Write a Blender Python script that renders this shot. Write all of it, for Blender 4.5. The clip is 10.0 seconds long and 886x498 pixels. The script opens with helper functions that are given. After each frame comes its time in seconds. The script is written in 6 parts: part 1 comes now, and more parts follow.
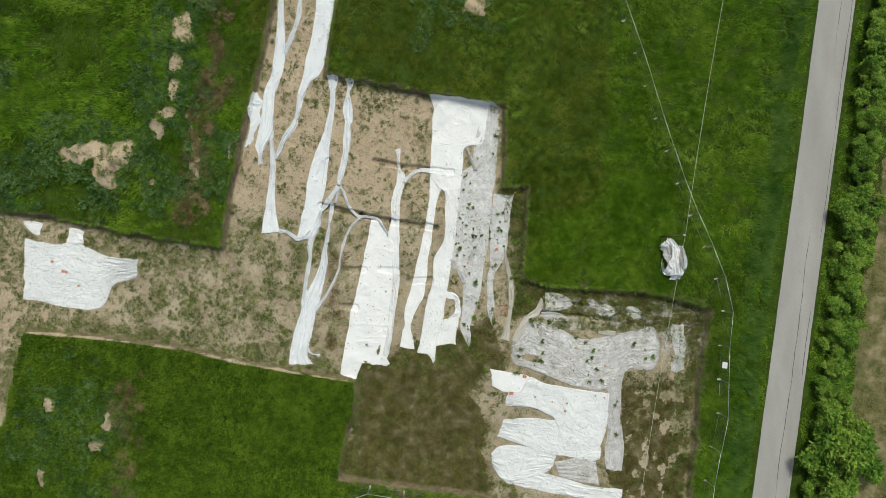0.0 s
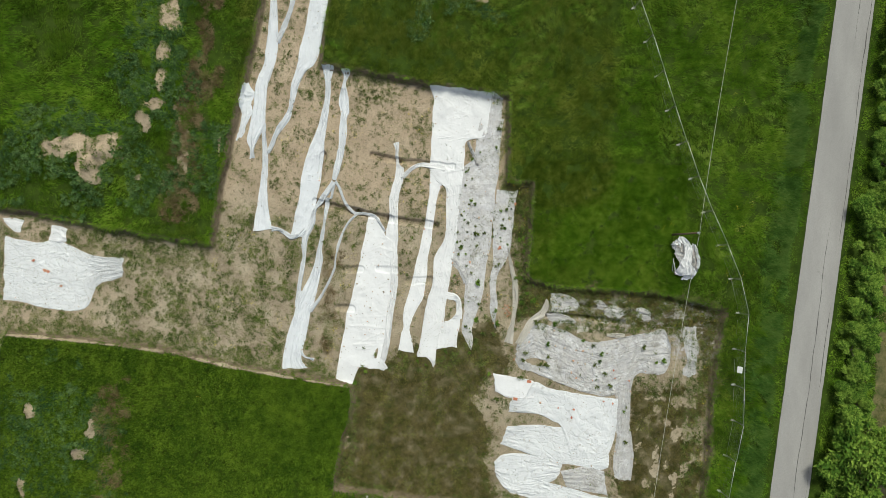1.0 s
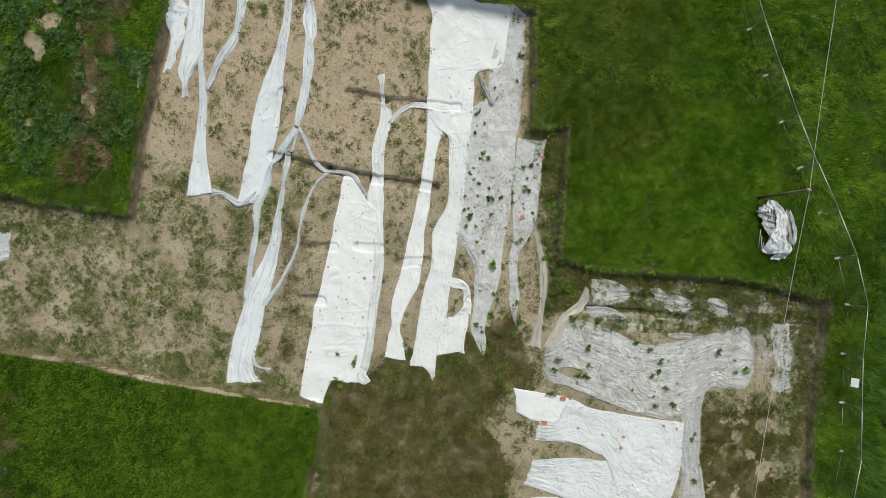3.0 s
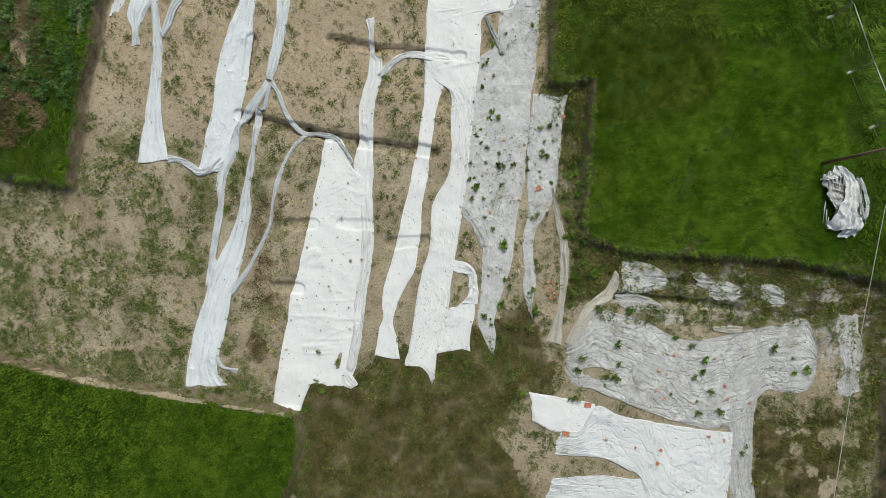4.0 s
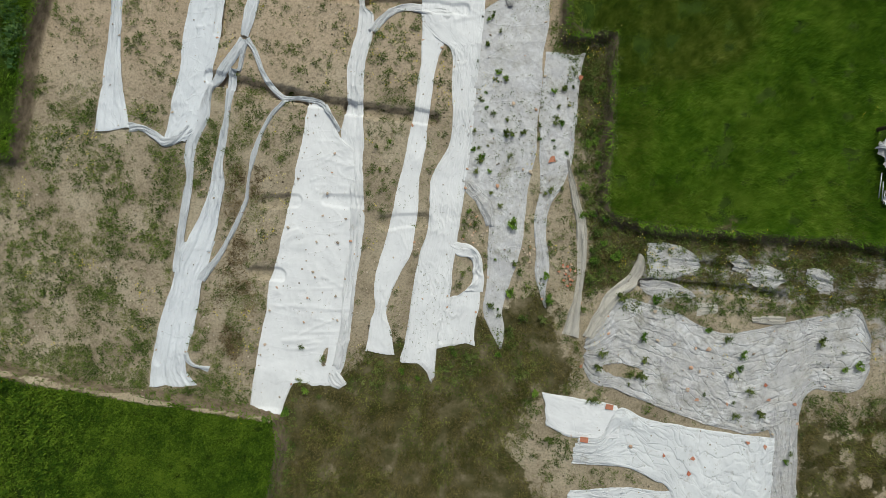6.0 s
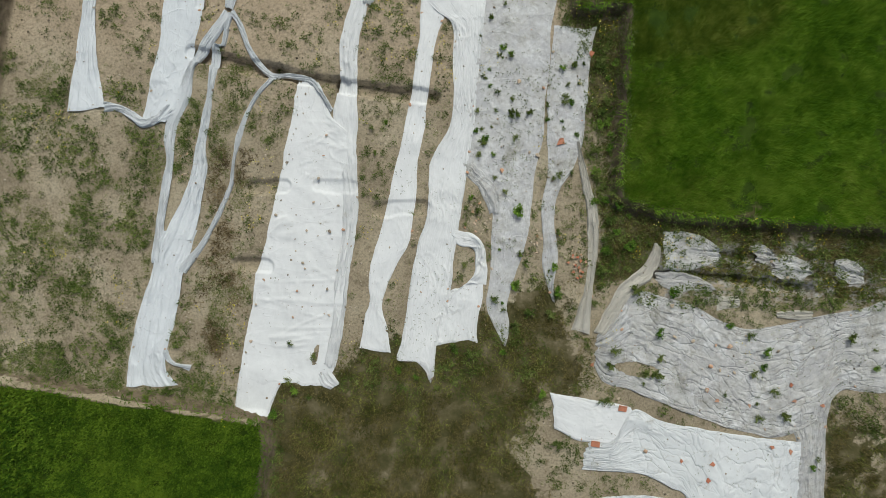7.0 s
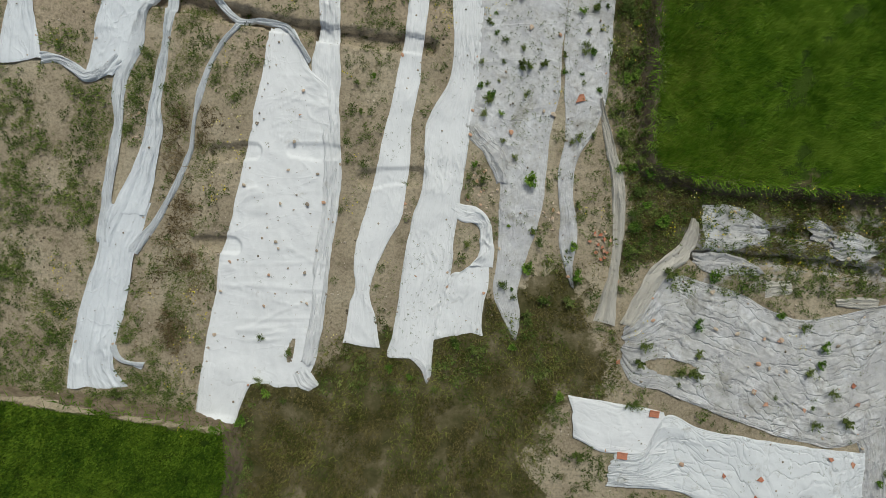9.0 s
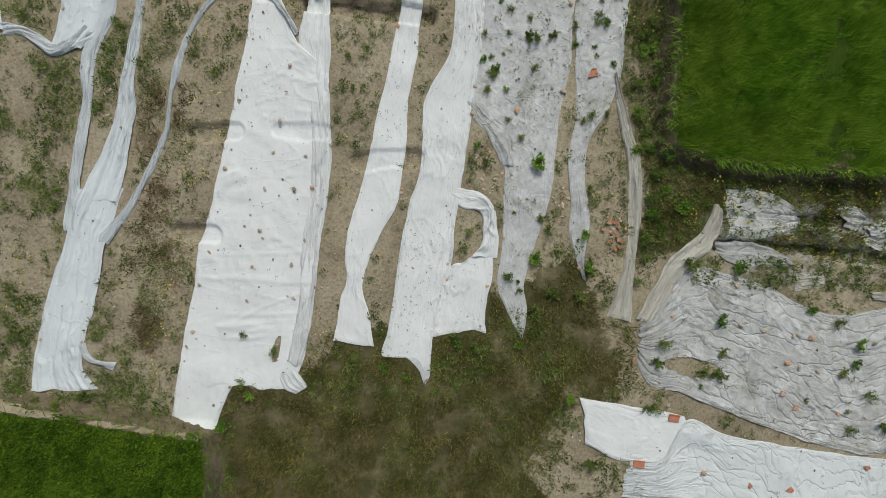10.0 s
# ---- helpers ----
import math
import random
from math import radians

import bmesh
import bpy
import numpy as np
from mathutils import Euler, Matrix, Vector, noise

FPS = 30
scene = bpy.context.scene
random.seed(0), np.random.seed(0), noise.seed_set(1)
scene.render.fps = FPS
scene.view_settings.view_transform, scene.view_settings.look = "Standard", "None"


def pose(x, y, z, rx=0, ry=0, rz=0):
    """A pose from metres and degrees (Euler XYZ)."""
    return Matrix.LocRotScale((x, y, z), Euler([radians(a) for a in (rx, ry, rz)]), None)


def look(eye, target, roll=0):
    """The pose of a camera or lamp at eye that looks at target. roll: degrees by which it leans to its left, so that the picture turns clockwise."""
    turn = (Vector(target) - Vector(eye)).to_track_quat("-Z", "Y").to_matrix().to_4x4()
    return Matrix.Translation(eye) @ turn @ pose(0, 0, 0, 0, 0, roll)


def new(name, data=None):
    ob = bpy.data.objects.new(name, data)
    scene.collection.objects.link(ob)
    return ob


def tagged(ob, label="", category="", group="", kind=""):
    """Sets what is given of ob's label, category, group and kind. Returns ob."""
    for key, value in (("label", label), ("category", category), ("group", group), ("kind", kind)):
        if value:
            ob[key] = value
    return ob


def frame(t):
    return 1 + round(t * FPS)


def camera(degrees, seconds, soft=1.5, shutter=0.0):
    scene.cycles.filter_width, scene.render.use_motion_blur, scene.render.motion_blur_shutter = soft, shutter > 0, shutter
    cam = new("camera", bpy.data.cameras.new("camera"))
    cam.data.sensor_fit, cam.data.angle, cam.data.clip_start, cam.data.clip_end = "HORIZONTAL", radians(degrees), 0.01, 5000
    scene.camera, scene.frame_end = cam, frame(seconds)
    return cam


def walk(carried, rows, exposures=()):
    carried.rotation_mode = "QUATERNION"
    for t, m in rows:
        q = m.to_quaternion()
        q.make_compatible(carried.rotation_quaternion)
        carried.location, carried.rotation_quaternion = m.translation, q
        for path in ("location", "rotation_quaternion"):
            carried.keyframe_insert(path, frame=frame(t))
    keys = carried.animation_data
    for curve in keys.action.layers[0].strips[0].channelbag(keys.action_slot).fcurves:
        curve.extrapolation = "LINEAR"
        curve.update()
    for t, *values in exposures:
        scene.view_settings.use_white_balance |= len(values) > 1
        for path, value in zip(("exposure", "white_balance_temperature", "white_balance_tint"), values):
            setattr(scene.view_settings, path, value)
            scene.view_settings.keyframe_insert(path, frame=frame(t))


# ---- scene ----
# ---- camera: a drone looking straight down, sinking towards the site ----
cam = camera(74.0, 10.0, 0.62)
PATH = [
    (0, -0.567, 0.15, 60.654, 0.17, -0.29, 1.819),
    (0.5, -0.583, 0.112, 59.927, 0.17, -0.29, 1.857),
    (1, -0.613, 0.008, 57.81, 0.17, -0.29, 1.857),
    (1.5, -0.636, -0.272, 54.458, 0.17, -0.29, 1.828),
    (2, -0.66, -0.73, 50.555, 0.17, -0.29, 1.78),
    (2.5, -0.636, -1.372, 46.565, 0.187, -0.29, 1.721),
    (2.7, -0.62, -1.667, 44.915, 0.213, -0.29, 1.695),
    (3.25, -0.62, -2.65, 40.35, 0.32, -0.29, 1.62),
    (3.8, -0.62, -3.48, 36.2, 0.41, -0.29, 1.55),
    (4, -0.62, -3.62, 35.595, 0.418, -0.29, 1.534),
    (4.5, -0.61, -3.863, 34.493, 0.42, -0.29, 1.483),
    (5, -0.609, -4.115, 33.365, 0.42, -0.29, 1.443),
    (5.5, -0.603, -4.377, 32.275, 0.42, -0.29, 1.414),
    (7, -0.576, -5.152, 28.887, 0.42, -0.29, 1.395),
    (7.5, -0.571, -5.394, 27.762, 0.42, -0.29, 1.393),
    (8, -0.545, -5.645, 26.661, 0.42, -0.29, 1.39),
    (8.5, -0.509, -5.887, 25.569, 0.42, -0.29, 1.38),
    (9, -0.474, -6.099, 24.428, 0.42, -0.29, 1.36),
    (9.5, -0.448, -6.321, 23.314, 0.42, -0.29, 1.335),
    (10, -0.443, -6.5, 22.339, 0.42, -0.29, 1.29),
]
walk(cam, [(t, pose(x, y, z, rx, ry, rz)) for t, x, y, z, rx, ry, rz in PATH], [(0, 0.15, 6720, 4), (2.5, 0.08, 6660, 4), (4.5, -0.06, 6560, 5), (7.0, -0.2, 6520, 5), (10.0, -0.31, 6500, 5)])

# ---- light: bright overcast, the softened sun high over the far side (+y) ----
SUN_ELEVATION, SUN_TURN = radians(52), radians(12)
world = bpy.data.worlds.new("overcast_sky")
scene.world = world
world.use_nodes = True
wt = world.node_tree
sky = wt.nodes.new("ShaderNodeTexSky")
sky.sky_type = "NISHITA"
sky.sun_disc = False
sky.sun_elevation, sky.sun_rotation = SUN_ELEVATION, SUN_TURN
sky.air_density, sky.dust_density, sky.ozone_density = 1.0, 4.0, 1.0
wt.nodes["Background"].inputs["Strength"].default_value = 0.095
pale = wt.nodes.new("ShaderNodeHueSaturation")
pale.inputs["Saturation"].default_value = 0.6
wt.links.new(sky.outputs[0], pale.inputs["Color"])
wt.links.new(pale.outputs[0], wt.nodes["Background"].inputs["Color"])
sun = new("sun", bpy.data.lights.new("sun", "SUN"))
sun.data.energy, sun.data.angle, sun.data.color = 2.1, radians(14), (1.0, 0.97, 0.88)
sun.matrix_world = look((40 * math.sin(SUN_TURN) * math.cos(SUN_ELEVATION), 40 * math.cos(SUN_TURN) * math.cos(SUN_ELEVATION), 40 * math.sin(SUN_ELEVATION)), (0, 0, 0))

# ---- small tools ----
TABLES = {}


def vnoise(x, y, size, seed):
    """Smooth value noise, 0 to 1, with lumps of the given size in metres."""
    if seed not in TABLES:
        TABLES[seed] = np.random.RandomState(seed).rand(256, 256)
    tab = TABLES[seed]
    x, y = np.asarray(x, float) / size + 1000.37, np.asarray(y, float) / size + 1000.71
    ix, iy = np.floor(x).astype(int), np.floor(y).astype(int)
    fx, fy = x - ix, y - iy
    fx, fy = fx * fx * (3 - 2 * fx), fy * fy * (3 - 2 * fy)
    a, b = tab[ix & 255, iy & 255], tab[(ix + 1) & 255, iy & 255]
    c, d = tab[ix & 255, (iy + 1) & 255], tab[(ix + 1) & 255, (iy + 1) & 255]
    return (a * (1 - fx) + b * fx) * (1 - fy) + (c * (1 - fx) + d * fx) * fy


def fbm(x, y, size, seed, octaves=4):
    total, amp, norm = 0, 1.0, 0
    for o in range(octaves):
        total = total + amp * vnoise(x, y, size / 2 ** o, seed + 31 * o)
        norm += amp
        amp *= 0.5
    return total / norm


def smooth(a, b, v):
    v = np.clip((v - a) / (b - a), 0, 1)
    return v * v * (3 - 2 * v)


def seg_dist(x, y, a, b):
    dx, dy = b[0] - a[0], b[1] - a[1]
    f = np.clip(((x - a[0]) * dx + (y - a[1]) * dy) / (dx * dx + dy * dy), 0, 1)
    return np.hypot(x - a[0] - f * dx, y - a[1] - f * dy)


def poly_dist(x, y, poly):
    """Distance to a closed outline, negative inside."""
    d, inside = np.full(np.shape(x), 1e9), np.zeros(np.shape(x), bool)
    for i in range(len(poly)):
        a, b = poly[i - 1], poly[i]
        d = np.minimum(d, seg_dist(x, y, a, b))
        cross = (a[1] > y) != (b[1] > y)
        with np.errstate(divide="ignore", invalid="ignore"):
            xi = a[0] + (y - a[1]) * (b[0] - a[0]) / (b[1] - a[1] if b[1] != a[1] else 1e-9)
        inside ^= cross & (x < xi)
    return np.where(inside, -d, d)


def mesh_of(name, verts, faces, smooth_faces=True):
    """A mesh from arrays of vertices and of equal-sided faces."""
    me = bpy.data.meshes.new(name)
    verts, faces = np.asarray(verts, np.float32), np.asarray(faces, np.int32)
    n, k = faces.shape
    me.vertices.add(len(verts))
    me.vertices.foreach_set("co", verts.ravel())
    me.loops.add(n * k)
    me.loops.foreach_set("vertex_index", faces.ravel())
    me.polygons.add(n)
    me.polygons.foreach_set("loop_start", np.arange(0, n * k, k, dtype=np.int32))
    me.polygons.foreach_set("use_smooth", np.full(n, smooth_faces, bool))
    me.update(calc_edges=True)
    return me


def grid_faces(nu, nv):
    i = np.arange(nu * nv).reshape(nu, nv)
    return np.stack([i[:-1, :-1], i[1:, :-1], i[1:, 1:], i[:-1, 1:]], -1).reshape(-1, 4)


def thing(name, me, mat, label="", category="", group="", kind=""):
    ob = new(name, me)
    if mat is not None:
        me.materials.append(mat)
    return tagged(ob, label, category, group, kind)


def part(name, bm, mat, parent, label=""):
    me = bpy.data.meshes.new(name)
    bm.to_mesh(me)
    bm.free()
    me.materials.append(mat)
    ob = new(name, me)
    ob.parent = parent
    return tagged(ob, label)


def tube(bm, a, b, r0, r1=None, sides=8):
    a, b = Vector(a), Vector(b)
    r1 = r0 if r1 is None else r1
    turn = (b - a).to_track_quat("Z", "Y")
    rings = []
    for c, r in ((a, r0), (b, r1)):
        rings.append([bm.verts.new(c + turn @ Vector((r * math.cos(2 * math.pi * i / sides), r * math.sin(2 * math.pi * i / sides), 0))) for i in range(sides)])
    for i in range(sides):
        f = bm.faces.new((rings[0][i], rings[0][(i + 1) % sides], rings[1][(i + 1) % sides], rings[1][i]))
        f.smooth = True
    bm.faces.new(rings[0][::-1])
    bm.faces.new(rings[1])


def box(bm, size, at=(0, 0, 0), turn=0.0, bevel=0.0):
    m = pose(*at, 0, 0, turn) @ Matrix.Diagonal((*size, 1))
    made = bmesh.ops.create_cube(bm, size=1, matrix=m)["verts"]
    if bevel:
        edges = list({e for v in made for e in v.link_edges})
        bmesh.ops.bevel(bm, geom=edges, offset=bevel, segments=2, affect="EDGES")


# ---- materials ----
class Nodes:
    """A node material with a Principled shader at its end."""

    def __init__(self, name, rough=0.8, metal=0.0, specular=0.3):
        self.mat = bpy.data.materials.new(name)
        self.mat.use_nodes = True
        self.tree = self.mat.node_tree
        self.out = self.tree.nodes["Principled BSDF"]
        self.out.inputs["Roughness"].default_value = rough
        self.out.inputs["Metallic"].default_value = metal
        self.out.inputs["Specular IOR Level"].default_value = specular

    def add(self, kind, **values):
        n = self.tree.nodes.new(kind)
        for k, v in values.items():
            n.inputs[k.replace("_", " ")].default_value = v
        return n

    def link(self, a, b):
        self.tree.links.new(a, b)

    def place(self, stretch=(1, 1, 1), turn=0.0):
        geo = self.add("ShaderNodeNewGeometry")
        mp = self.add("ShaderNodeMapping")
        mp.inputs["Scale"].default_value = stretch
        mp.inputs["Rotation"].default_value = (0, 0, turn)
        self.link(geo.outputs["Position"], mp.inputs["Vector"])
        return mp.outputs[0]

    def noise(self, scale, detail=4.0, rough=0.55, stretch=(1, 1, 1), turn=0.0, warp=0.0):
        n = self.add("ShaderNodeTexNoise", Scale=scale, Detail=detail, Roughness=rough, Distortion=warp)
        self.link(self.place(stretch, turn), n.inputs["Vector"])
        return n.outputs["Fac"]

    def ramp(self, fac, stops):
        r = self.add("ShaderNodeValToRGB")
        while len(r.color_ramp.elements) < len(stops):
            r.color_ramp.elements.new(0.5)
        for e, (p, c) in zip(r.color_ramp.elements, stops):
            e.position = p
            e.color = (*c, 1) if isinstance(c, tuple) else (c, c, c, 1)
        self.link(fac, r.inputs[0])
        return r.outputs[0]

    def mix(self, fac, a, b, mode="MIX"):
        m = self.tree.nodes.new("ShaderNodeMix")
        m.data_type, m.blend_type = "RGBA", mode
        for sock, v in ((m.inputs[0], fac), (m.inputs[6], a), (m.inputs[7], b)):
            if isinstance(v, (int, float)):
                sock.default_value = v
            elif isinstance(v, tuple):
                sock.default_value = (*v, 1)
            else:
                self.link(v, sock)
        return m.outputs[2]

    def math(self, how, a, b):
        m = self.tree.nodes.new("ShaderNodeMath")
        m.operation = how
        for sock, v in zip(m.inputs, (a, b)):
            if isinstance(v, (int, float)):
                sock.default_value = v
            else:
                self.link(v, sock)
        return m.outputs[0]

    def attr(self, name):
        a = self.add("ShaderNodeAttribute")
        a.attribute_name = name
        return a.outputs["Fac"]

    def island(self):
        return self.add("ShaderNodeNewGeometry").outputs["Random Per Island"]

    def object_random(self):
        return self.add("ShaderNodeObjectInfo").outputs["Random"]

    def finish(self, colour, bump=None, strength=0.3, distance=0.05, rough=None):
        if isinstance(colour, tuple):
            self.out.inputs["Base Color"].default_value = (*colour, 1)
        else:
            self.link(colour, self.out.inputs["Base Color"])
        if bump is not None:
            b = self.add("ShaderNodeBump", Strength=strength, Distance=distance)
            self.link(bump, b.inputs["Height"])
            self.link(b.outputs[0], self.out.inputs["Normal"])
        if rough is not None:
            self.link(rough, self.out.inputs["Roughness"])
        return self.mat


def ground_material():
    n = Nodes("ground_soil_and_turf", 0.95, specular=0.1)
    soil = n.ramp(n.noise(0.35, 6, 0.6), [(0.3, (0.24, 0.20, 0.142)), (0.5, (0.35, 0.30, 0.215)), (0.7, (0.44, 0.39, 0.29))])
    soil = n.mix(n.attr("sandy"), soil, n.ramp(n.noise(0.4, 5, 0.6), [(0.35, (0.38, 0.305, 0.215)), (0.65, (0.50, 0.41, 0.30))]))
    grain = n.noise(9.0, 6, 0.7)
    soil = n.mix(0.75, soil, n.ramp(grain, [(0.3, 0.45), (0.5, 0.95), (0.75, 1.35)]), "MULTIPLY")
    clods = n.noise(2.6, 5, 0.65)
    soil = n.mix(n.ramp(clods, [(0.56, 0.0), (0.70, 0.75)]), soil, (0.13, 0.115, 0.065))
    raw = soil
    thin = n.ramp(n.noise(3.4, 6, 0.75), [(0.56, 0.0), (0.66, 0.85)])
    patch = n.ramp(n.noise(0.22, 4, 0.6), [(0.42, 0.1), (0.66, 0.8)])
    soil = n.mix(n.math("MULTIPLY", thin, patch), soil, (0.085, 0.095, 0.035))
    turf = n.ramp(n.noise(1.1, 5, 0.6), [(0.3, (0.019, 0.040, 0.005)), (0.7, (0.050, 0.086, 0.011))])
    dry = n.ramp(n.noise(0.9, 6, 0.7), [(0.30, (0.045, 0.046, 0.018)), (0.48, (0.090, 0.083, 0.037)), (0.60, (0.15, 0.13, 0.078)), (0.75, (0.29, 0.25, 0.17))])
    wall = n.ramp(n.noise(2.2, 5, 0.6, (1, 1, 2.5)), [(0.3, (0.095, 0.075, 0.05)), (0.7, (0.21, 0.17, 0.12))])
    ragged = n.math("MULTIPLY", n.math("SUBTRACT", n.noise(2.2, 5, 0.65), 0.5), 1.7)
    def edge(name):
        return n.ramp(n.math("ADD", n.attr(name), ragged), [(0.4, 0.0), (0.6, 1.0)])
    col = n.mix(edge("soil"), turf, soil)
    col = n.mix(edge("dry"), col, dry)
    col = n.mix(n.attr("bank"), col, wall)
    col = n.mix(edge("bare"), col, n.mix(n.ramp(n.noise(1.1, 6, 0.7), [(0.52, 0.0), (0.68, 0.8)]), raw, (0.12, 0.115, 0.06)))
    rubble = n.ramp(n.noise(3.0, 6, 0.7), [(0.35, (0.22, 0.20, 0.17)), (0.6, (0.47, 0.465, 0.46))])
    col = n.mix(n.math("MULTIPLY", n.attr("chalk"), n.ramp(n.noise(0.75, 6, 0.7, (1, 1.8, 1)), [(0.47, 0.0), (0.55, 0.9)])), col, rubble)
    col = n.mix(edge("straw"), col, n.ramp(n.noise(0.7, 6, 0.65), [(0.3, (0.05, 0.07, 0.02)), (0.50, (0.15, 0.14, 0.065)), (0.68, (0.27, 0.23, 0.145))]))
    return n.finish(col, n.math("ADD", grain, clods), 0.6, 0.06)


def cloth_material(name, base, stain, amount, speck=0.5, crease=0.4):
    n = Nodes(name, 0.75, specular=0.25)
    big = n.noise(0.6, 5, 0.6)
    col = n.ramp(big, [(0.3, tuple(c * 0.90 for c in base)), (0.7, base)])
    dirt = n.ramp(n.noise(1.7, 7, 0.72, warp=0.6), [(0.66 - amount, 0.0), (0.86 - amount * 0.6, 0.9)])
    col = n.mix(dirt, col, stain)
    dots = n.ramp(n.noise(7.5, 3, 0.55), [(0.70, 0.0), (0.76, speck)])
    col = n.mix(dots, col, tuple(c * 0.45 for c in stain))
    if amount > 0.1:
        # weathered cloth: lilac and pale blotches, algae, fine grime
        lilac = n.ramp(n.noise(1.3, 7, 0.75, warp=0.8), [(0.44, 0.0), (0.60, 0.75)])
        col = n.mix(lilac, col, (base[0] * 0.78, base[1] * 0.78, base[2] * 0.82))
        algae = n.ramp(n.noise(0.55, 6, 0.7, warp=0.5), [(0.54, 0.0), (0.68, 0.6)])
        col = n.mix(algae, col, (0.22, 0.21, 0.16))
        pale = n.ramp(n.noise(0.9, 6, 0.7), [(0.50, 0.0), (0.66, 0.75)])
        col = n.mix(pale, col, (0.66, 0.68, 0.70))
        col = n.mix(0.5, col, n.ramp(n.noise(5.5, 7, 0.8), [(0.32, 0.62), (0.52, 1.0), (0.7, 1.2)]), "MULTIPLY")
    else:
        col = n.mix(0.25, col, n.ramp(n.noise(4.0, 6, 0.75), [(0.30, 0.82), (0.6, 1.03)]), "MULTIPLY")
    weave = n.noise(24, 4, 0.65)
    along = n.add("ShaderNodeAttribute")
    along.attribute_name = "cloth"
    lines = []
    for sx, sy, scale, warp in ((1.0, 0.10, 5.5, 0.3), (1.0, 0.22, 3.0, 0.8)):
        mp = n.add("ShaderNodeMapping")
        mp.inputs["Scale"].default_value = (sx, sy, 1)
        mp.inputs["Rotation"].default_value = (0, 0, 0.12 * scale)
        n.link(along.outputs["Vector"], mp.inputs["Vector"])
        tex = n.add("ShaderNodeTexNoise", Scale=scale, Detail=3.0, Roughness=0.5, Distortion=warp)
        n.link(mp.outputs[0], tex.inputs["Vector"])
        lines.append(n.ramp(tex.outputs["Fac"], [(0.42, 0.0), (0.5, 1.0), (0.56, 0.0)]))
    pleat = n.math("MULTIPLY", n.attr("pleat"), n.math("ADD", lines[0], n.math("MULTIPLY", lines[1], 0.8)))
    # branching creases, broken up into loose groups
    wob = n.add("ShaderNodeTexNoise", Scale=1.1, Detail=3.0, Roughness=0.55)
    n.link(along.outputs["Vector"], wob.inputs["Vector"])
    shift = n.add("ShaderNodeVectorMath")
    shift.operation = "MULTIPLY_ADD"
    shift.inputs[1].default_value = (0.9, 0.9, 0.0)
    n.link(wob.outputs["Color"], shift.inputs[0])
    n.link(along.outputs["Vector"], shift.inputs[2])
    creases = None
    for sx, sy, turn, scale, wide, where in ((1.0, 0.18, 0.12, 1.0, 0.05, 0.5), (1.0, 0.30, -0.4, 1.7, 0.065, 0.9), (0.6, 0.7, 0.7, 0.8, 0.04, 0.6)):
        mp = n.add("ShaderNodeMapping")
        mp.inputs["Scale"].default_value = (sx, sy, 1)
        mp.inputs["Rotation"].default_value = (0, 0, turn)
        n.link(shift.outputs[0], mp.inputs["Vector"])
        cell = n.add("ShaderNodeTexVoronoi", Scale=scale)
        cell.feature = "DISTANCE_TO_EDGE"
        n.link(mp.outputs[0], cell.inputs["Vector"])
        fold = n.ramp(cell.outputs["Distance"], [(0.0, 1.0), (wide * 0.3, 0.55), (wide * 0.85, 0.0)])
        fold = n.math("MULTIPLY", fold, n.ramp(n.noise(where, 4, 0.6), [(0.42, 0.08), (0.54, 1.0)]))
        creases = fold if creases is None else n.math("ADD", creases, fold)
    relief = n.math("ADD", n.math("MULTIPLY", pleat, 1.0), n.math("MULTIPLY", creases, crease))
    return n.finish(col, n.math("ADD", relief, n.math("MULTIPLY", weave, 0.10)), 0.65, 0.06)


def leaf_material(name, dark, mid, light, patch=0.14, rough=0.75, amp=1.5, clumps=0.7, blades=0.5):
    n = Nodes(name, rough, specular=0.08)
    pick = n.math("ADD", n.math("ADD", n.math("MULTIPLY", n.island(), blades), 0.25 - 0.5 * blades), n.math("SUBTRACT", n.math("MULTIPLY", n.noise(patch, 5, 0.7), amp), 0.5 * amp - 0.49))
    pick = n.math("ADD", pick, n.math("MULTIPLY", n.math("SUBTRACT", n.noise(1.3, 4, 0.65), 0.5), clumps))
    return n.finish(n.ramp(pick, [(0.42, dark), (0.68, mid), (0.94, light)]))


GROUND = ground_material()
CLOTH = cloth_material("white_geotextile", (0.765, 0.79, 0.81), (0.44, 0.43, 0.39), 0.05, 0.5, 0.14)
CLOTH_DIRTY = cloth_material("muddied_geotextile", (0.70, 0.735, 0.76), (0.34, 0.33, 0.29), 0.095, 0.8, 0.7)
CLOTH_BLUE = cloth_material("thin_bluish_geotextile", (0.69, 0.735, 0.78), (0.44, 0.44, 0.42), 0.05, 0.35, 0.35)
CLOTH_OLD = cloth_material("grey_geotextile", (0.53, 0.535, 0.53), (0.24, 0.22, 0.17), 0.15, 0.8, 1.15)
CLOTH_FLAT = cloth_material("thin_mottled_geotextile", (0.57, 0.58, 0.585), (0.27, 0.25, 0.21), 0.145, 0.95, 0.4)
CLOTH_TAN = cloth_material("soiled_geotextile", (0.58, 0.56, 0.50), (0.34, 0.30, 0.22), 0.095, 0.5, 1.0)
GRASS = leaf_material("lush_grass_blades", (0.034, 0.090, 0.004), (0.076, 0.172, 0.007), (0.18, 0.295, 0.028), 0.22, amp=1.15, clumps=0.8, blades=0.3)
GRASS_OLIVE = leaf_material("olive_grass_blades", (0.040, 0.080, 0.006), (0.086, 0.140, 0.011), (0.19, 0.235, 0.036), 0.3, amp=1.1, clumps=0.9, blades=0.3)
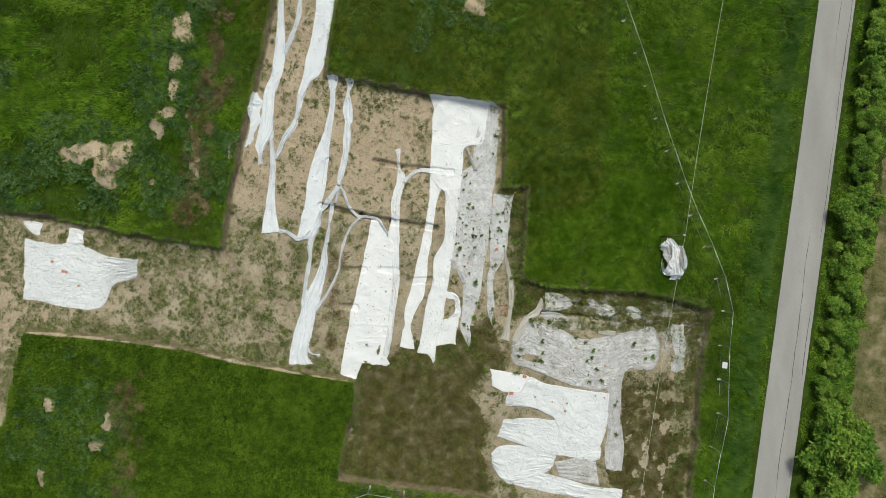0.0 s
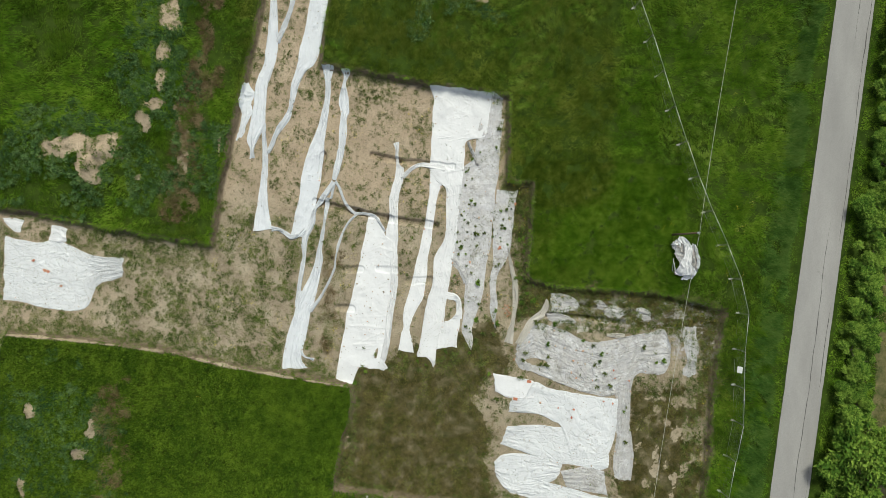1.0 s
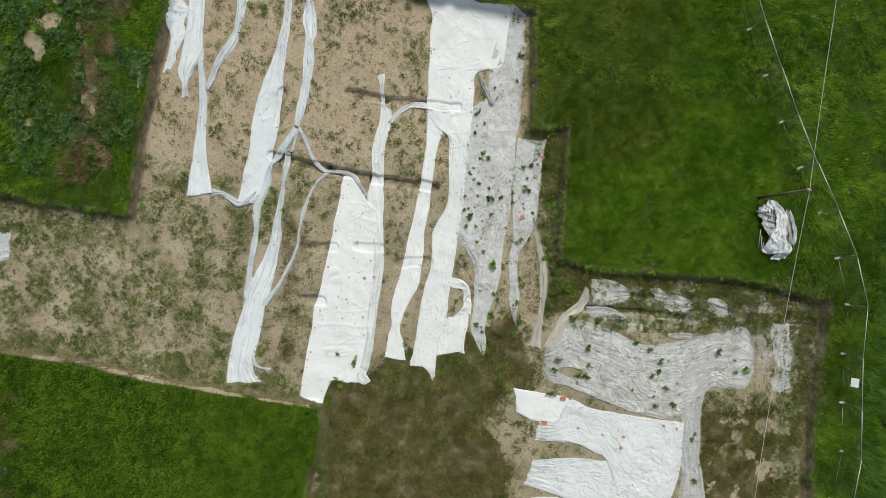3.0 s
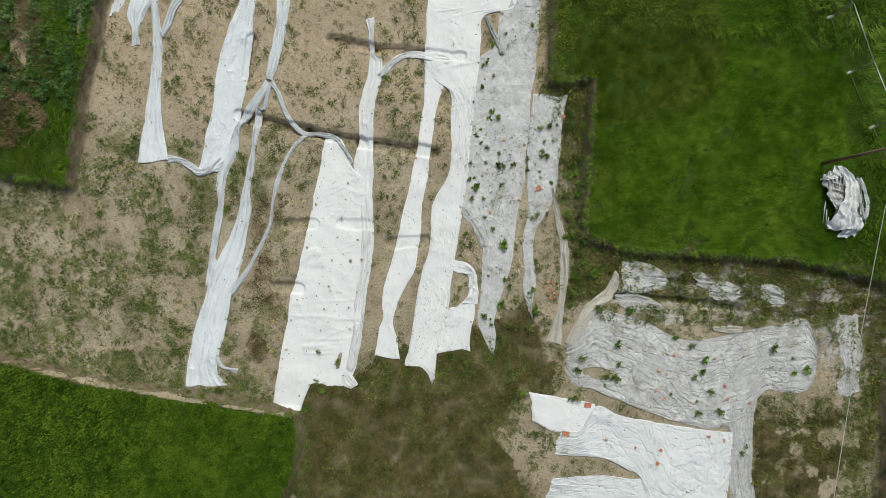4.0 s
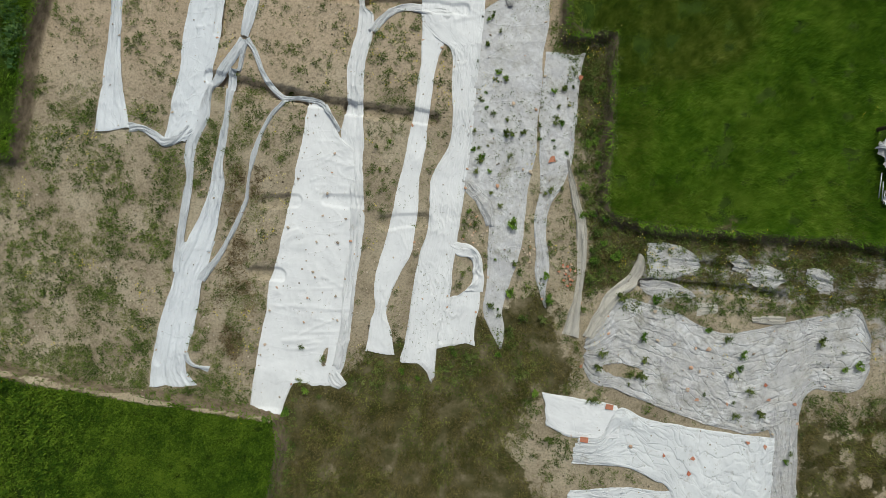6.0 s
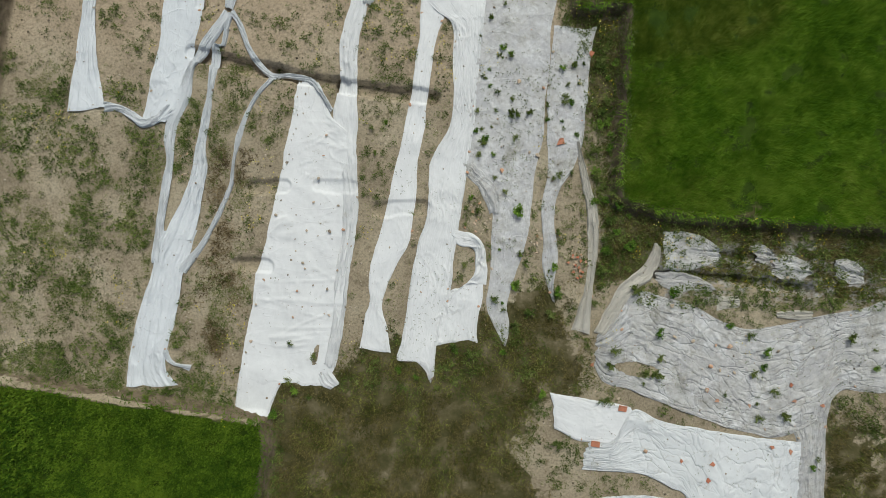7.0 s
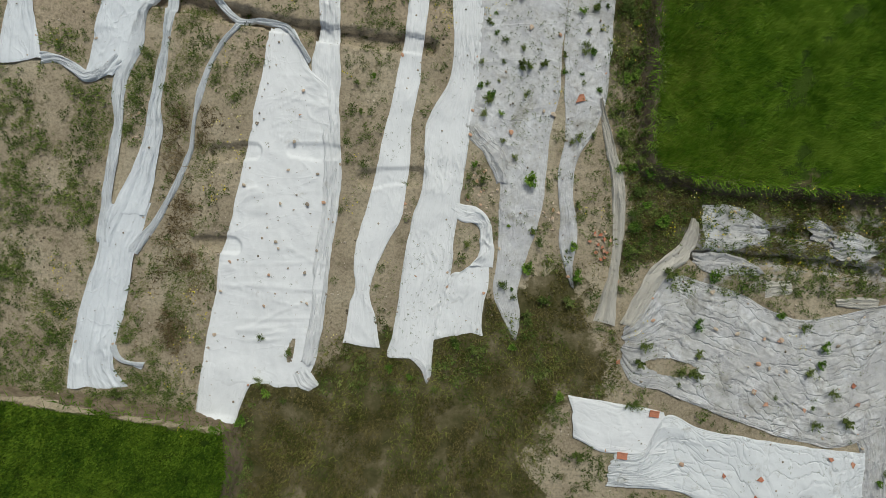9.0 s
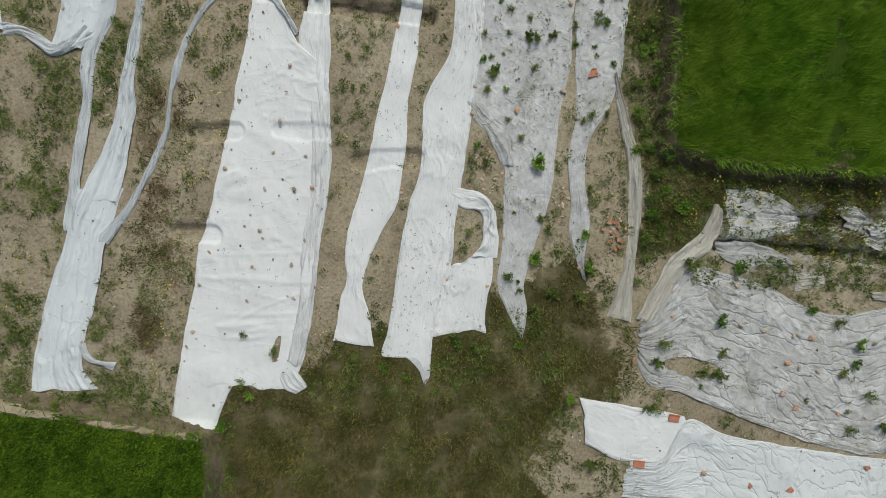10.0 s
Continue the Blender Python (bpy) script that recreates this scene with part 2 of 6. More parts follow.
GRASS_SHORT = leaf_material("short_turf_leaves", (0.021, 0.055, 0.004), (0.048, 0.102, 0.006), (0.115, 0.185, 0.016), 0.5, amp=1.1)
DRY_GRASS = leaf_material("dry_grass_blades", (0.048, 0.060, 0.011), (0.098, 0.088, 0.025), (0.205, 0.175, 0.068), 0.6)
WEED = leaf_material("weed_leaves", (0.040, 0.064, 0.013), (0.082, 0.118, 0.026), (0.16, 0.195, 0.06), 0.5)
BRAMBLE = leaf_material("bramble_leaves", (0.022, 0.058, 0.016), (0.048, 0.108, 0.030), (0.11, 0.18, 0.06), 0.4)
BANKWEED = leaf_material("bank_weed_leaves", (0.046, 0.082, 0.016), (0.100, 0.150, 0.032), (0.19, 0.225, 0.065), 0.6)
HEDGE_LEAF = leaf_material("hedge_leaves", (0.030, 0.078, 0.010), (0.080, 0.168, 0.02), (0.19, 0.30, 0.045), 0.45)

# ---- the lie of the land ----
TRENCH = [(-17.5, 31.79), (-18.55, 25.35), (-20.42, 15.4), (-21.4, 10.14), (-22.39, 5.46), (-22.89, -0.17), (-32.35, 1.08), (-39.9, 2.28), (-45.68, 2.96), (-56.67, 4.33), (-55.34, -31.36), (-45.6, -31.07), (-44.85, -20.11), (-44.07, -17.78), (-43.37, -13.14), (-42.47, -9.36), (-39.59, -9.56), (-33.7, -9.95), (-26.17, -10.69), (-20.93, -11.86), (-15.59, -12.56), (-9.02, -13.45), (-8.8, -14.95), (-9.44, -18.44), (-10.08, -21.64), (-10.25, -23.55), (-3.17, -24.14), (5.54, -25.03), (7.37, -27.75), (25.41, -28.95), (25.97, -24.42), (26.44, -15.01), (26.85, -9.2), (27.47, -4.82), (21.14, -3.5), (14.73, -3.2), (10.37, -3.02), (7.95, -2.45), (8.3, 7.06), (5.8, 6.86), (5.82, 15.41), (-2.17, 16.31), (-9.18, 17.41), (-12.85, 17.81), (-12.53, 22.07), (-11.95, 25.58), (-11.41, 32.01)]
BANK_Z = 0.7
DRY = [(-9.2, -13.4), (-8.4, -11.6), (-5.9, -11.2), (-4.4, -9.9), (-1.0, -9.7), (1.5, -9.0), (2.6, -7.6), (4.2, -6.4), (5.4, -7.0), (6.5, -9.2), (6.9, -11.4), (4.6, -11.8), (3.8, -14.6), (4.9, -17.5), (4.4, -20.4), (5.2, -25.6), (-10.2, -24.0)]
DRY_BANK = [(7.6, -2.4), (27, -4.4), (27.2, -12), (25.5, -12), (25, -8.8), (22, -6.6), (16, -6.4), (9.8, -5.4), (8.6, -6.2), (6.8, -6.4), (7.2, -1), (6.5, 3), (6.3, 6.9), (8.3, 7)]
DRY_EAST = [(18.6, -13.2), (26.4, -13.4), (25.8, -29), (17.5, -29), (17.6, -22), (18.2, -17)]
SLOTS = [((-13.0, 4.4), (-8.8, 3.55), 0.36, 0.42), ((-8.8, 3.55), (-5.6, 3.0), 0.34, 0.4), ((-5.6, 2.95), (-1.1, 2.5), 0.36, 0.42),
         ((-7.6, 9.2), (-4.9, 8.75), 0.32, 0.35), ((-4.9, 8.75), (0.4, 8.3), 0.3, 0.3), ((-12.35, 9.1), (-12.6, 6.9), 0.3, 0.35), ((10.2, -5.95), (14.2, -6.1), 0.3, 0.35), ((14.2, -6.1), (17.6, -6.5), 0.3, 0.35), ((11.8, -4.9), (15.5, -5.0), 0.25, 0.25),
         ((-9.9, -2.1), (-8.3, -2.05), 0.34, 0.25), ((-6.6, -2.0), (-5.0, -2.05), 0.3, 0.2), ((-3.7, -3.1), (-1.5, -2.9), 0.36, 0.22), ((-10.4, -5.9), (-9.0, -6.0), 0.34, 0.3)]
ROAD = ((36.63, 1.6), (5.33, 51.3))
MOUNDS = [(-37.6, 9.0, 2.4, 0.7), (-34.2, 8.2, 2.4, 0.8), (-32.8, 9.2, 1.5, 0.4), (-35.2, 6.2, 1.6, 0.4), (-26.0, 25.5, 1.9, 0.5), (-27.4, 21.5, 1.9, 0.6),
          (-27.8, 18.0, 1.8, 0.5), (-28.1, 15.0, 1.9, 0.6), (-29.2, 12.4, 1.8, 0.5), (2.0, 24.8, 1.7, 0.7), (-34.4, -20.2, 1.9, 0.6), (-33.0, -18.2, 1.4, 0.5),
          (-39.5, -16.7, 0.9, 0.3), (-40.1, -23.4, 0.9, 0.3), (-24.5, 9.0, 2.6, 0.3), (-36.5, -17.5, 3.0, 0.5)]
BARE = [(-37.2, 8.6, 2.3, 1.1), (-34.4, 8.4, 1.9, 1.6), (-33.0, 9.3, 1.5, 0.9), (-34.6, 6.7, 1.1, 1.6), (-26.0, 25.6, 1.7, 1.0), (-27.5, 22.3, 0.9, 1.2), (-27.2, 21.0, 1.1, 0.7), (-27.9, 18.4, 0.6, 1.0), (-27.9, 15.6, 0.8, 1.2),
        (-28.6, 13.2, 1.1, 1.0), (-29.6, 11.9, 0.9, 1.1), (-26.0, 12.9, 0.9, 0.6), (-26.3, 11.6, 0.5, 1.0), (-30.0, 6.2, 0.6, 0.6), (2.1, 24.9, 1.3, 0.9), (-34.5, -20.4, 0.8, 0.7), (-33.4, -18.4, 0.5, 1.0), (-39.5, -16.6, 0.5, 0.7), (-40.1, -23.5, 0.4, 1.0), (-25.6, 8.6, 0.6, 2.6), (-22.3, 9.6, 0.25, 1.2)]

SOUTH_RIM = [(-42.4, -9.5), (-39.6, -9.6), (-33.7, -10.0), (-26.2, -10.75), (-20.9, -11.9), (-15.6, -12.65), (-9.1, -13.5)]


def road_dist(x, y):
    (cx, cy), (dx, dy) = ROAD
    l = math.hypot(dx, dy)
    return ((x - cx) * dy - (y - cy) * dx) / l


def trench_exact(x, y):
    return poly_dist(x, y, TRENCH) + (fbm(x, y, 1.6, 11, 3) - 0.5) * 0.35


MAP_X, MAP_Y, MAP_STEP = -60.0, -33.0, 0.1
TRENCH_MAP = trench_exact(*np.meshgrid(np.arange(MAP_X, 52, MAP_STEP), np.arange(MAP_Y, 35, MAP_STEP), indexing="ij"))


def trench_dist(x, y):
    """Distance to the trench's rim, negative inside, read from a map of the site."""
    x, y = np.atleast_1d(np.asarray(x, float)), np.atleast_1d(np.asarray(y, float))
    fx, fy = (x - MAP_X) / MAP_STEP, (y - MAP_Y) / MAP_STEP
    nx, ny = TRENCH_MAP.shape
    ix, iy = np.clip(fx.astype(int), 0, nx - 2), np.clip(fy.astype(int), 0, ny - 2)
    fx, fy = fx - ix, fy - iy
    d = (TRENCH_MAP[ix, iy] * (1 - fx) + TRENCH_MAP[ix + 1, iy] * fx) * (1 - fy) + (TRENCH_MAP[ix, iy + 1] * (1 - fx) + TRENCH_MAP[ix + 1, iy + 1] * fx) * fy
    off = (x < MAP_X) | (x > 51.8) | (y < MAP_Y) | (y > 34.8)
    if off.any():
        d[off] = trench_exact(x[off], y[off])
    return d


def ground_z(x, y, d=None, slots=1.0):
    x, y = np.atleast_1d(np.asarray(x, float)), np.atleast_1d(np.asarray(y, float))
    d = trench_dist(x, y) if d is None else d
    up = smooth(-0.38, 0.22, d)
    far = np.clip(np.hypot(x, y) / 80 - 1, 0, 1)
    top = BANK_Z + (fbm(x, y, 9, 3, 4) - 0.5) * 0.45 * (1 - far)
    for mx, my, r, h in MOUNDS:
        near = (np.abs(x - mx) < 3 * r) & (np.abs(y - my) < 3 * r)
        if near.any():
            px, py = x[near], y[near]
            top[near] += h * np.exp(-((px - mx) ** 2 + (py - my) ** 2) / (r * r)) * (0.7 + 0.6 * vnoise(px, py, 0.9, 5))
    rd = np.abs(road_dist(x, y))
    top = top + (BANK_Z - 0.02 - top) * (1 - smooth(2.3, 4.2, rd))
    floor_z = (fbm(x, y, 2.6, 7, 4) - 0.5) * 0.16
    for a, b, w, deep in SLOTS:
        floor_z = floor_z - slots * deep * (1 - smooth(w * 0.75, w * (1.1 if slots == 1 else 1.6), seg_dist(x, y, a, b) + (vnoise(x, y, 0.5, 9) - 0.5) * 0.14))
    return floor_z * (1 - up) + top * up


def ground_at(x, y):
    return float(ground_z(x, y)[0])


def dry_dist(x, y):
    return np.minimum(np.minimum(poly_dist(x, y, DRY), poly_dist(x, y, DRY_EAST)), poly_dist(x, y, DRY_BANK))


def bare_mask(x, y):
    m = np.zeros(np.shape(x))
    # South rim: bare path, its pale colour also painting the bank's sunlit face.
    rim = np.full(np.shape(x), 9.0)
    for a, b in zip(SOUTH_RIM, SOUTH_RIM[1:]):
        rim = np.minimum(rim, seg_dist(x, y, a, b))
    m = np.maximum(m, 1 - smooth(0.0, 0.15, rim + (fbm(x, y, 1.1, 23, 3) - 0.5) * 0.3))
    wob = (fbm(x, y, 1.1, 21, 5) - 0.5) * 3.2
    for bx, by, rx, ry in BARE:
        m = np.maximum(m, 1 - smooth(0.45, 1.35, np.hypot((x - bx) / rx, (y - by) / ry) / 0.95 + wob * 0.8))
    return m


def build_ground():
    fine_x = np.concatenate([np.arange(-50, -24, 0.25), np.arange(-24, 20, 0.125), np.arange(20, 50.01, 0.25)])
    fine_y = np.concatenate([np.arange(-31, -15, 0.25), np.arange(-15, 17, 0.125), np.arange(17, 32.01, 0.25)])
    out = np.cumsum(0.4 * 1.32 ** np.arange(28))
    xs = np.concatenate([-50 - out[::-1], fine_x, 50 + out])
    ys = np.concatenate([-31 - out[::-1], fine_y, 32 + out])
    gx, gy = np.meshgrid(xs, ys, indexing="ij")
    d = trench_dist(gx, gy)
    gz = ground_z(gx, gy, d)
    me = mesh_of("ground", np.stack([gx, gy, gz], -1).reshape(-1, 3), grid_faces(len(xs), len(ys)))
    dryd = dry_dist(gx, gy)
    verge = smooth(6.6, 7.4, road_dist(gx, gy) + (fbm(gx, gy, 3, 51) - 0.5) * 2) * (road_dist(gx, gy) < 40)
    layers = {
        "soil": 1 - smooth(-0.1, 0.25, d),
        "dry": (1 - smooth(-1.1, 1.1, dryd + (fbm(gx, gy, 2.2, 53, 4) - 0.5) * 2.4)) * (1 - 0.75 * smooth(17, 21, gx) * smooth(-12, -14, gy) * smooth(0.46, 0.66, fbm(gx, gy, 0.9, 57, 5))),
        "sandy": smooth(1.0, 7.0, gy + 4 * (fbm(gx, gy, 4, 55) - 0.5)) * 0.8 + smooth(-30, -38, gx) * 0.6,
        "straw": verge,
        "chalk": smooth(9.2, 10.5, gx) * smooth(27.2, 26.2, gx) * smooth(-10.6, -9.0, gy) * smooth(-3.9, -4.6, gy) * np.maximum(smooth(19, 21, gx), smooth(-7.6, -6.8, gy)),
        "bank": smooth(-0.46, -0.25, d) * (1 - smooth(0.12, 0.3, d)),
        "bare": bare_mask(gx, gy),
    }
    for key, val in layers.items():
        me.attributes.new(key, "FLOAT", "POINT").data.foreach_set("value", val.ravel().astype(np.float32))
    thing("ground", me, GROUND, "excavated beige soil trench cut into a green meadow", "ground", kind="structure")


build_ground()


def build_road():
    n = Nodes("worn_asphalt", 0.9, specular=0.2)
    col = n.ramp(n.noise(0.5, 5, 0.6, (1, 0.25, 1)), [(0.3, (0.27, 0.27, 0.262)), (0.7, (0.345, 0.345, 0.335))])
    col = n.mix(0.5, col, n.ramp(n.noise(14, 5, 0.7), [(0.3, 0.7), (0.7, 1.25)]), "MULTIPLY")
    col = n.mix(n.ramp(n.noise(1.6, 6, 0.7, warp=1.0), [(0.66, 0.0), (0.75, 0.5)]), col, (0.17, 0.165, 0.155))
    mat = n.finish(col, n.noise(30, 4), 0.3, 0.01)
    (cx, cy), (dx, dy) = ROAD
    l = math.hypot(dx, dy)
    ux, uy = dx / l, dy / l
    s = np.concatenate([np.linspace(-900, -60, 30), np.linspace(-50, 50, 401), np.linspace(60, 900, 30)])
    v = np.linspace(-1.86, 1.86, 15)
    S, V = np.meshgrid(s, v, indexing="ij")
    side = np.sign(V) * (np.abs(V) > 1.8) * (fbm(S, V * 0, 1.5, 61) - 0.5) * 0.1
    X, Y = cx + ux * S + uy * (V + side), cy + uy * S - ux * (V + side)
    Z = BANK_Z + 0.03 + 0.03 * (1 - (V / 1.9) ** 2)
    thing("road", mesh_of("road", np.stack([X, Y, Z], -1).reshape(-1, 3), grid_faces(len(s), len(v))), mat, "narrow worn grey asphalt lane along the meadow", "road", kind="structure")
    crack = Nodes("crack_tar", 0.95).finish((0.085, 0.083, 0.08))
    for off, half, seed in ((0.42, 0.022, 1), (1.52, 0.03, 2)):
        s = np.linspace(-48, 48, 500)
        w = off + (fbm(s, s * 0, 4.0, 70 + seed, 5) - 0.5) * 0.45
        th = half * (0.3 + 1.6 * vnoise(s, s * 0, 1.1, 80 + seed)) * smooth(0.3, 0.55, vnoise(s, s * 0, 7, 90 + seed))
        rows = []
        for sgn in (-1, 1):
            vv = w + sgn * th
            rows.append(np.stack([cx + ux * s + uy * vv, cy + uy * s - ux * vv, BANK_Z + 0.036 + 0.03 * (1 - (vv / 1.9) ** 2)], -1))
        thing("road_crack", mesh_of("road_crack", np.stack(rows, 1).reshape(-1, 3), grid_faces(500, 2)), crack, "long dark crack in the asphalt lane", "crack", kind="structure")


build_road()

# ---- geotextile sheets over the excavated soil ----
COVER_CELL = 0.15
COVER = np.zeros((760, 480), np.uint8)
EDGES, INSIDE = [], []


def mark_cover(x, y, kind):
    i, j = ((x + 56) / COVER_CELL).astype(int), ((y + 36) / COVER_CELL).astype(int)
    ok = (i >= 0) & (j >= 0) & (i < COVER.shape[0]) & (j < COVER.shape[1])
    COVER[i[ok], j[ok]] = np.maximum(COVER[i[ok], j[ok]], kind)


def covered(x, y):
    i, j = np.clip(((x + 56) / COVER_CELL).astype(int), 0, 759), np.clip(((y + 36) / COVER_CELL).astype(int), 0, 479)
    return COVER[i, j]


def spline(pts, n):
    """Smooth curve through rows of numbers, evenly stepped along their first two pairs' middle."""
    p = np.asarray(pts, float)
    mid = (p[:, :2] + p[:, 2:]) / 2
    s = np.concatenate([[0], np.cumsum(np.maximum(np.hypot(*np.diff(mid, axis=0).T), 0.05))])
    t = np.linspace(0, s[-1], n)
    k = np.clip(np.searchsorted(s, t, side="right") - 1, 0, len(s) - 2)
    slope = np.zeros_like(p)
    slope[1:-1] = (p[2:] - p[:-2]) / (s[2:] - s[:-2])[:, None]
    slope[0], slope[-1] = (p[1] - p[0]) / (s[1] - s[0]), (p[-1] - p[-2]) / (s[-1] - s[-2])
    h = (s[k + 1] - s[k])[:, None]
    f = ((t - s[k])[:, None]) / h
    return (2 * f ** 3 - 3 * f ** 2 + 1) * p[k] + (f ** 3 - 2 * f ** 2 + f) * h * slope[k] + (-2 * f ** 3 + 3 * f ** 2) * p[k + 1] + (f ** 3 - f ** 2) * h * slope[k + 1], s[-1]


SHEETS = 0


def cloth_mesh(name, x, y, z, across, along, pleat, torn=None):
    nu, nv = x.shape
    faces = grid_faces(nu, nv)
    if torn is not None:
        faces = faces[~torn.ravel()[faces].any(axis=1)]
    me = mesh_of(name, np.stack([x, y, z], -1).reshape(-1, 3), faces)
    lay = np.stack([across, along, 0 * across], -1).astype(np.float32)
    me.attributes.new("cloth", "FLOAT_VECTOR", "POINT").data.foreach_set("vector", lay.ravel())
    me.attributes.new("pleat", "FLOAT", "POINT").data.foreach_set("value", (pleat * np.ones_like(x)).ravel().astype(np.float32))
    return me


def ridge(n, thin):
    """Thin raised creases where smooth noise crosses its middle."""
    return np.exp(-((n - 0.5) / thin) ** 2)


def sheet(rows, mat=None, folds=1.0, wrinkle=1.0, label="", name="geotextile_sheet", lift=0.0, ragged=0.07, cover=2, hem=1.0, twist=0.0, cloth=None, tears=()):
    """A cloth between a left and a right edge, given as rows of x, y, x, y; folds run along it and tighten where it narrows."""
    global SHEETS
    SHEETS += 1
    seed = 200 + SHEETS * 7
    p = np.asarray(rows, float)
    widths = np.hypot(p[:, 2] - p[:, 0], p[:, 3] - p[:, 1])
    _, length = spline(rows, 3)
    nu = max(10, int(length / 0.08))
    nv = int(np.clip(widths.max() / 0.046, 15, 110))
    c, _ = spline(rows, nu)
    u = np.linspace(0, length, nu)[:, None]
    w = np.hypot(c[:, 2] - c[:, 0], c[:, 3] - c[:, 1])[:, None]
    v = np.linspace(0, 1, nv)[None, :]
    cloth = cloth or (1.9 if widths.max() < 2.4 else widths.max())
    tight = np.clip(cloth / np.maximum(w, 0.2), 1, 6)
    # ragged rims: both long edges and both ends
    rim_l = (fbm(u, u * 0, 1.3, seed, 5) - 0.5) * 3 * ragged
    rim_r = (fbm(u, u * 0, 1.3, seed + 1, 5) - 0.5) * 3 * ragged
    vv = v + (rim_l * (1 - v) - rim_r * v) / np.maximum(w, 0.3)
    x = c[:, 0:1] * (1 - vv) + c[:, 2:3] * vv
    y = c[:, 1:2] * (1 - vv) + c[:, 3:4] * vv
    mid = (p[:, :2] + p[:, 2:]) / 2
    for end, a, b in ((0, mid[0], mid[1]), (-1, mid[-1], mid[-2])):
        away = (a - b) / max(np.hypot(*(a - b)), 0.01)
        push = ((fbm(v * w.max(), v * 0, 0.9, seed + 2 + end, 5) - 0.5) * 5.5 * ragged)[0]
        fade = np.exp(-np.abs(u[:, 0] - (0 if end == 0 else length)) / 0.5)[:, None]
        x, y = x + away[0] * push[None, :] * fade, y + away[1] * push[None, :] * fade
    if name == "twisted_sheet":
        twist, folds = 0.7, folds * 0.6
    q = v * cloth + twist * u
    gather = np.clip((tight - 1) / 2.5, 0, 1)
    warp = 0.5 * (fbm(u, q, 2.2, seed + 3, 3) - 0.5)
    long_fold = np.clip((fbm(q + warp, u / 8.0, 0.30, seed + 4, 2) - 0.5) * 3.2, -0.6, 0.6)
    z = long_fold * 0.42 / tight * (0.08 + 0.92 * gather) * folds
    z = z + ridge(fbm(q * 1.3 + warp, u / 5.0, 0.55, seed + 8, 3), 0.03) * 0.03 / np.sqrt(tight) * folds * (0.3 + 0.7 * gather)
    rimward = np.exp(-(np.minimum(v, 1 - v) * w / 0.2) ** 2) * smooth(0.9, 1.6, w + 0 * v)
    rim_q = np.minimum(v, 1 - v) * w + 0.12 * (fbm(u, q * 0, 1.4, seed + 15, 3) - 0.5)
    z = z + rimward * ridge(fbm(rim_q, u / 7.0, 0.17, seed + 16, 2), 0.10) * 0.05 * hem * smooth(0.35, 0.6, fbm(u, 0 * u + (v > 0.5) * 9.0, 3.0, seed + 17, 2))
    patchy = smooth(0.42, 0.62, fbm(x, y, 1.6, seed + 9, 3))
    for turn, size in ((0.5, 0.9), (-0.7, 0.7), (1.4, 1.1)):
        ca, sa = math.cos(turn), math.sin(turn)
        z = z + ridge(fbm((q * ca + u * sa), (u * ca - q * sa) / 2.6, size, seed + 11 + int(size * 10), 3), 0.022) * 0.032 * wrinkle * (0.25 + patchy)
    z = z + (fbm(x, y, 0.7, seed + 7, 3) - 0.5) * (0.05 if cover == 1 else 0.10) * wrinkle + (fbm(x, y, 1.5, seed + 19, 2) - 0.42) * (0.06 if cover == 1 else 0.17) * (1 - gather)
    hump = np.minimum(1, 4 * v * (1 - v) * 2.5)
    z = z * (0.55 + 0.45 * hump) + 0.008 * hump + 0.06 * np.clip(tight - 2, 0, 3) / 3 * hump * folds
    z = np.maximum(z, 0.0)
    z = z + np.maximum(ground_z(x, y) + 0.02, ground_z(x, y, None, 0.4) + 0.012) + lift
    # hems turned down to the soil
    rim = np.zeros((nu, nv), bool)
    rim[0], rim[-1], rim[:, 0], rim[:, -1] = True, True, True, True
    z = np.where(rim, z - 0.012 - 0.6 * lift, z)
    tuck = np.clip(gather + 0.6 * hem * rimward + 0.10 * wrinkle * patchy, 0.0, 1)
    tuck = tuck * (0.8 if name == "twisted_sheet" else 0.55 if mat == CLOTH_BLUE else 0.85)
    torn = np.zeros((nu, nv), bool)
    for tx, ty, rx, ry, turn in tears:
        ca, sa = math.cos(radians(turn)), math.sin(radians(turn))
        px, py = (x - tx) * ca + (y - ty) * sa, (y - ty) * ca - (x - tx) * sa
        torn |= np.hypot(px / rx, py / ry) + (fbm(x, y, 0.35, seed + 23, 3) - 0.5) * 0.9 < 1
    me = cloth_mesh(name, x, y, z, q + 3.7 * SHEETS, u + 0 * q + 1.9 * SHEETS, tuck, torn)
    ob = thing(name, me, mat, label, "sheet", "protective geotextile sheets")
    mark_cover(x[~torn], y[~torn], cover)
    EDGES.append((c, w))
    INSIDE.append((x, y, cover))
    return ob


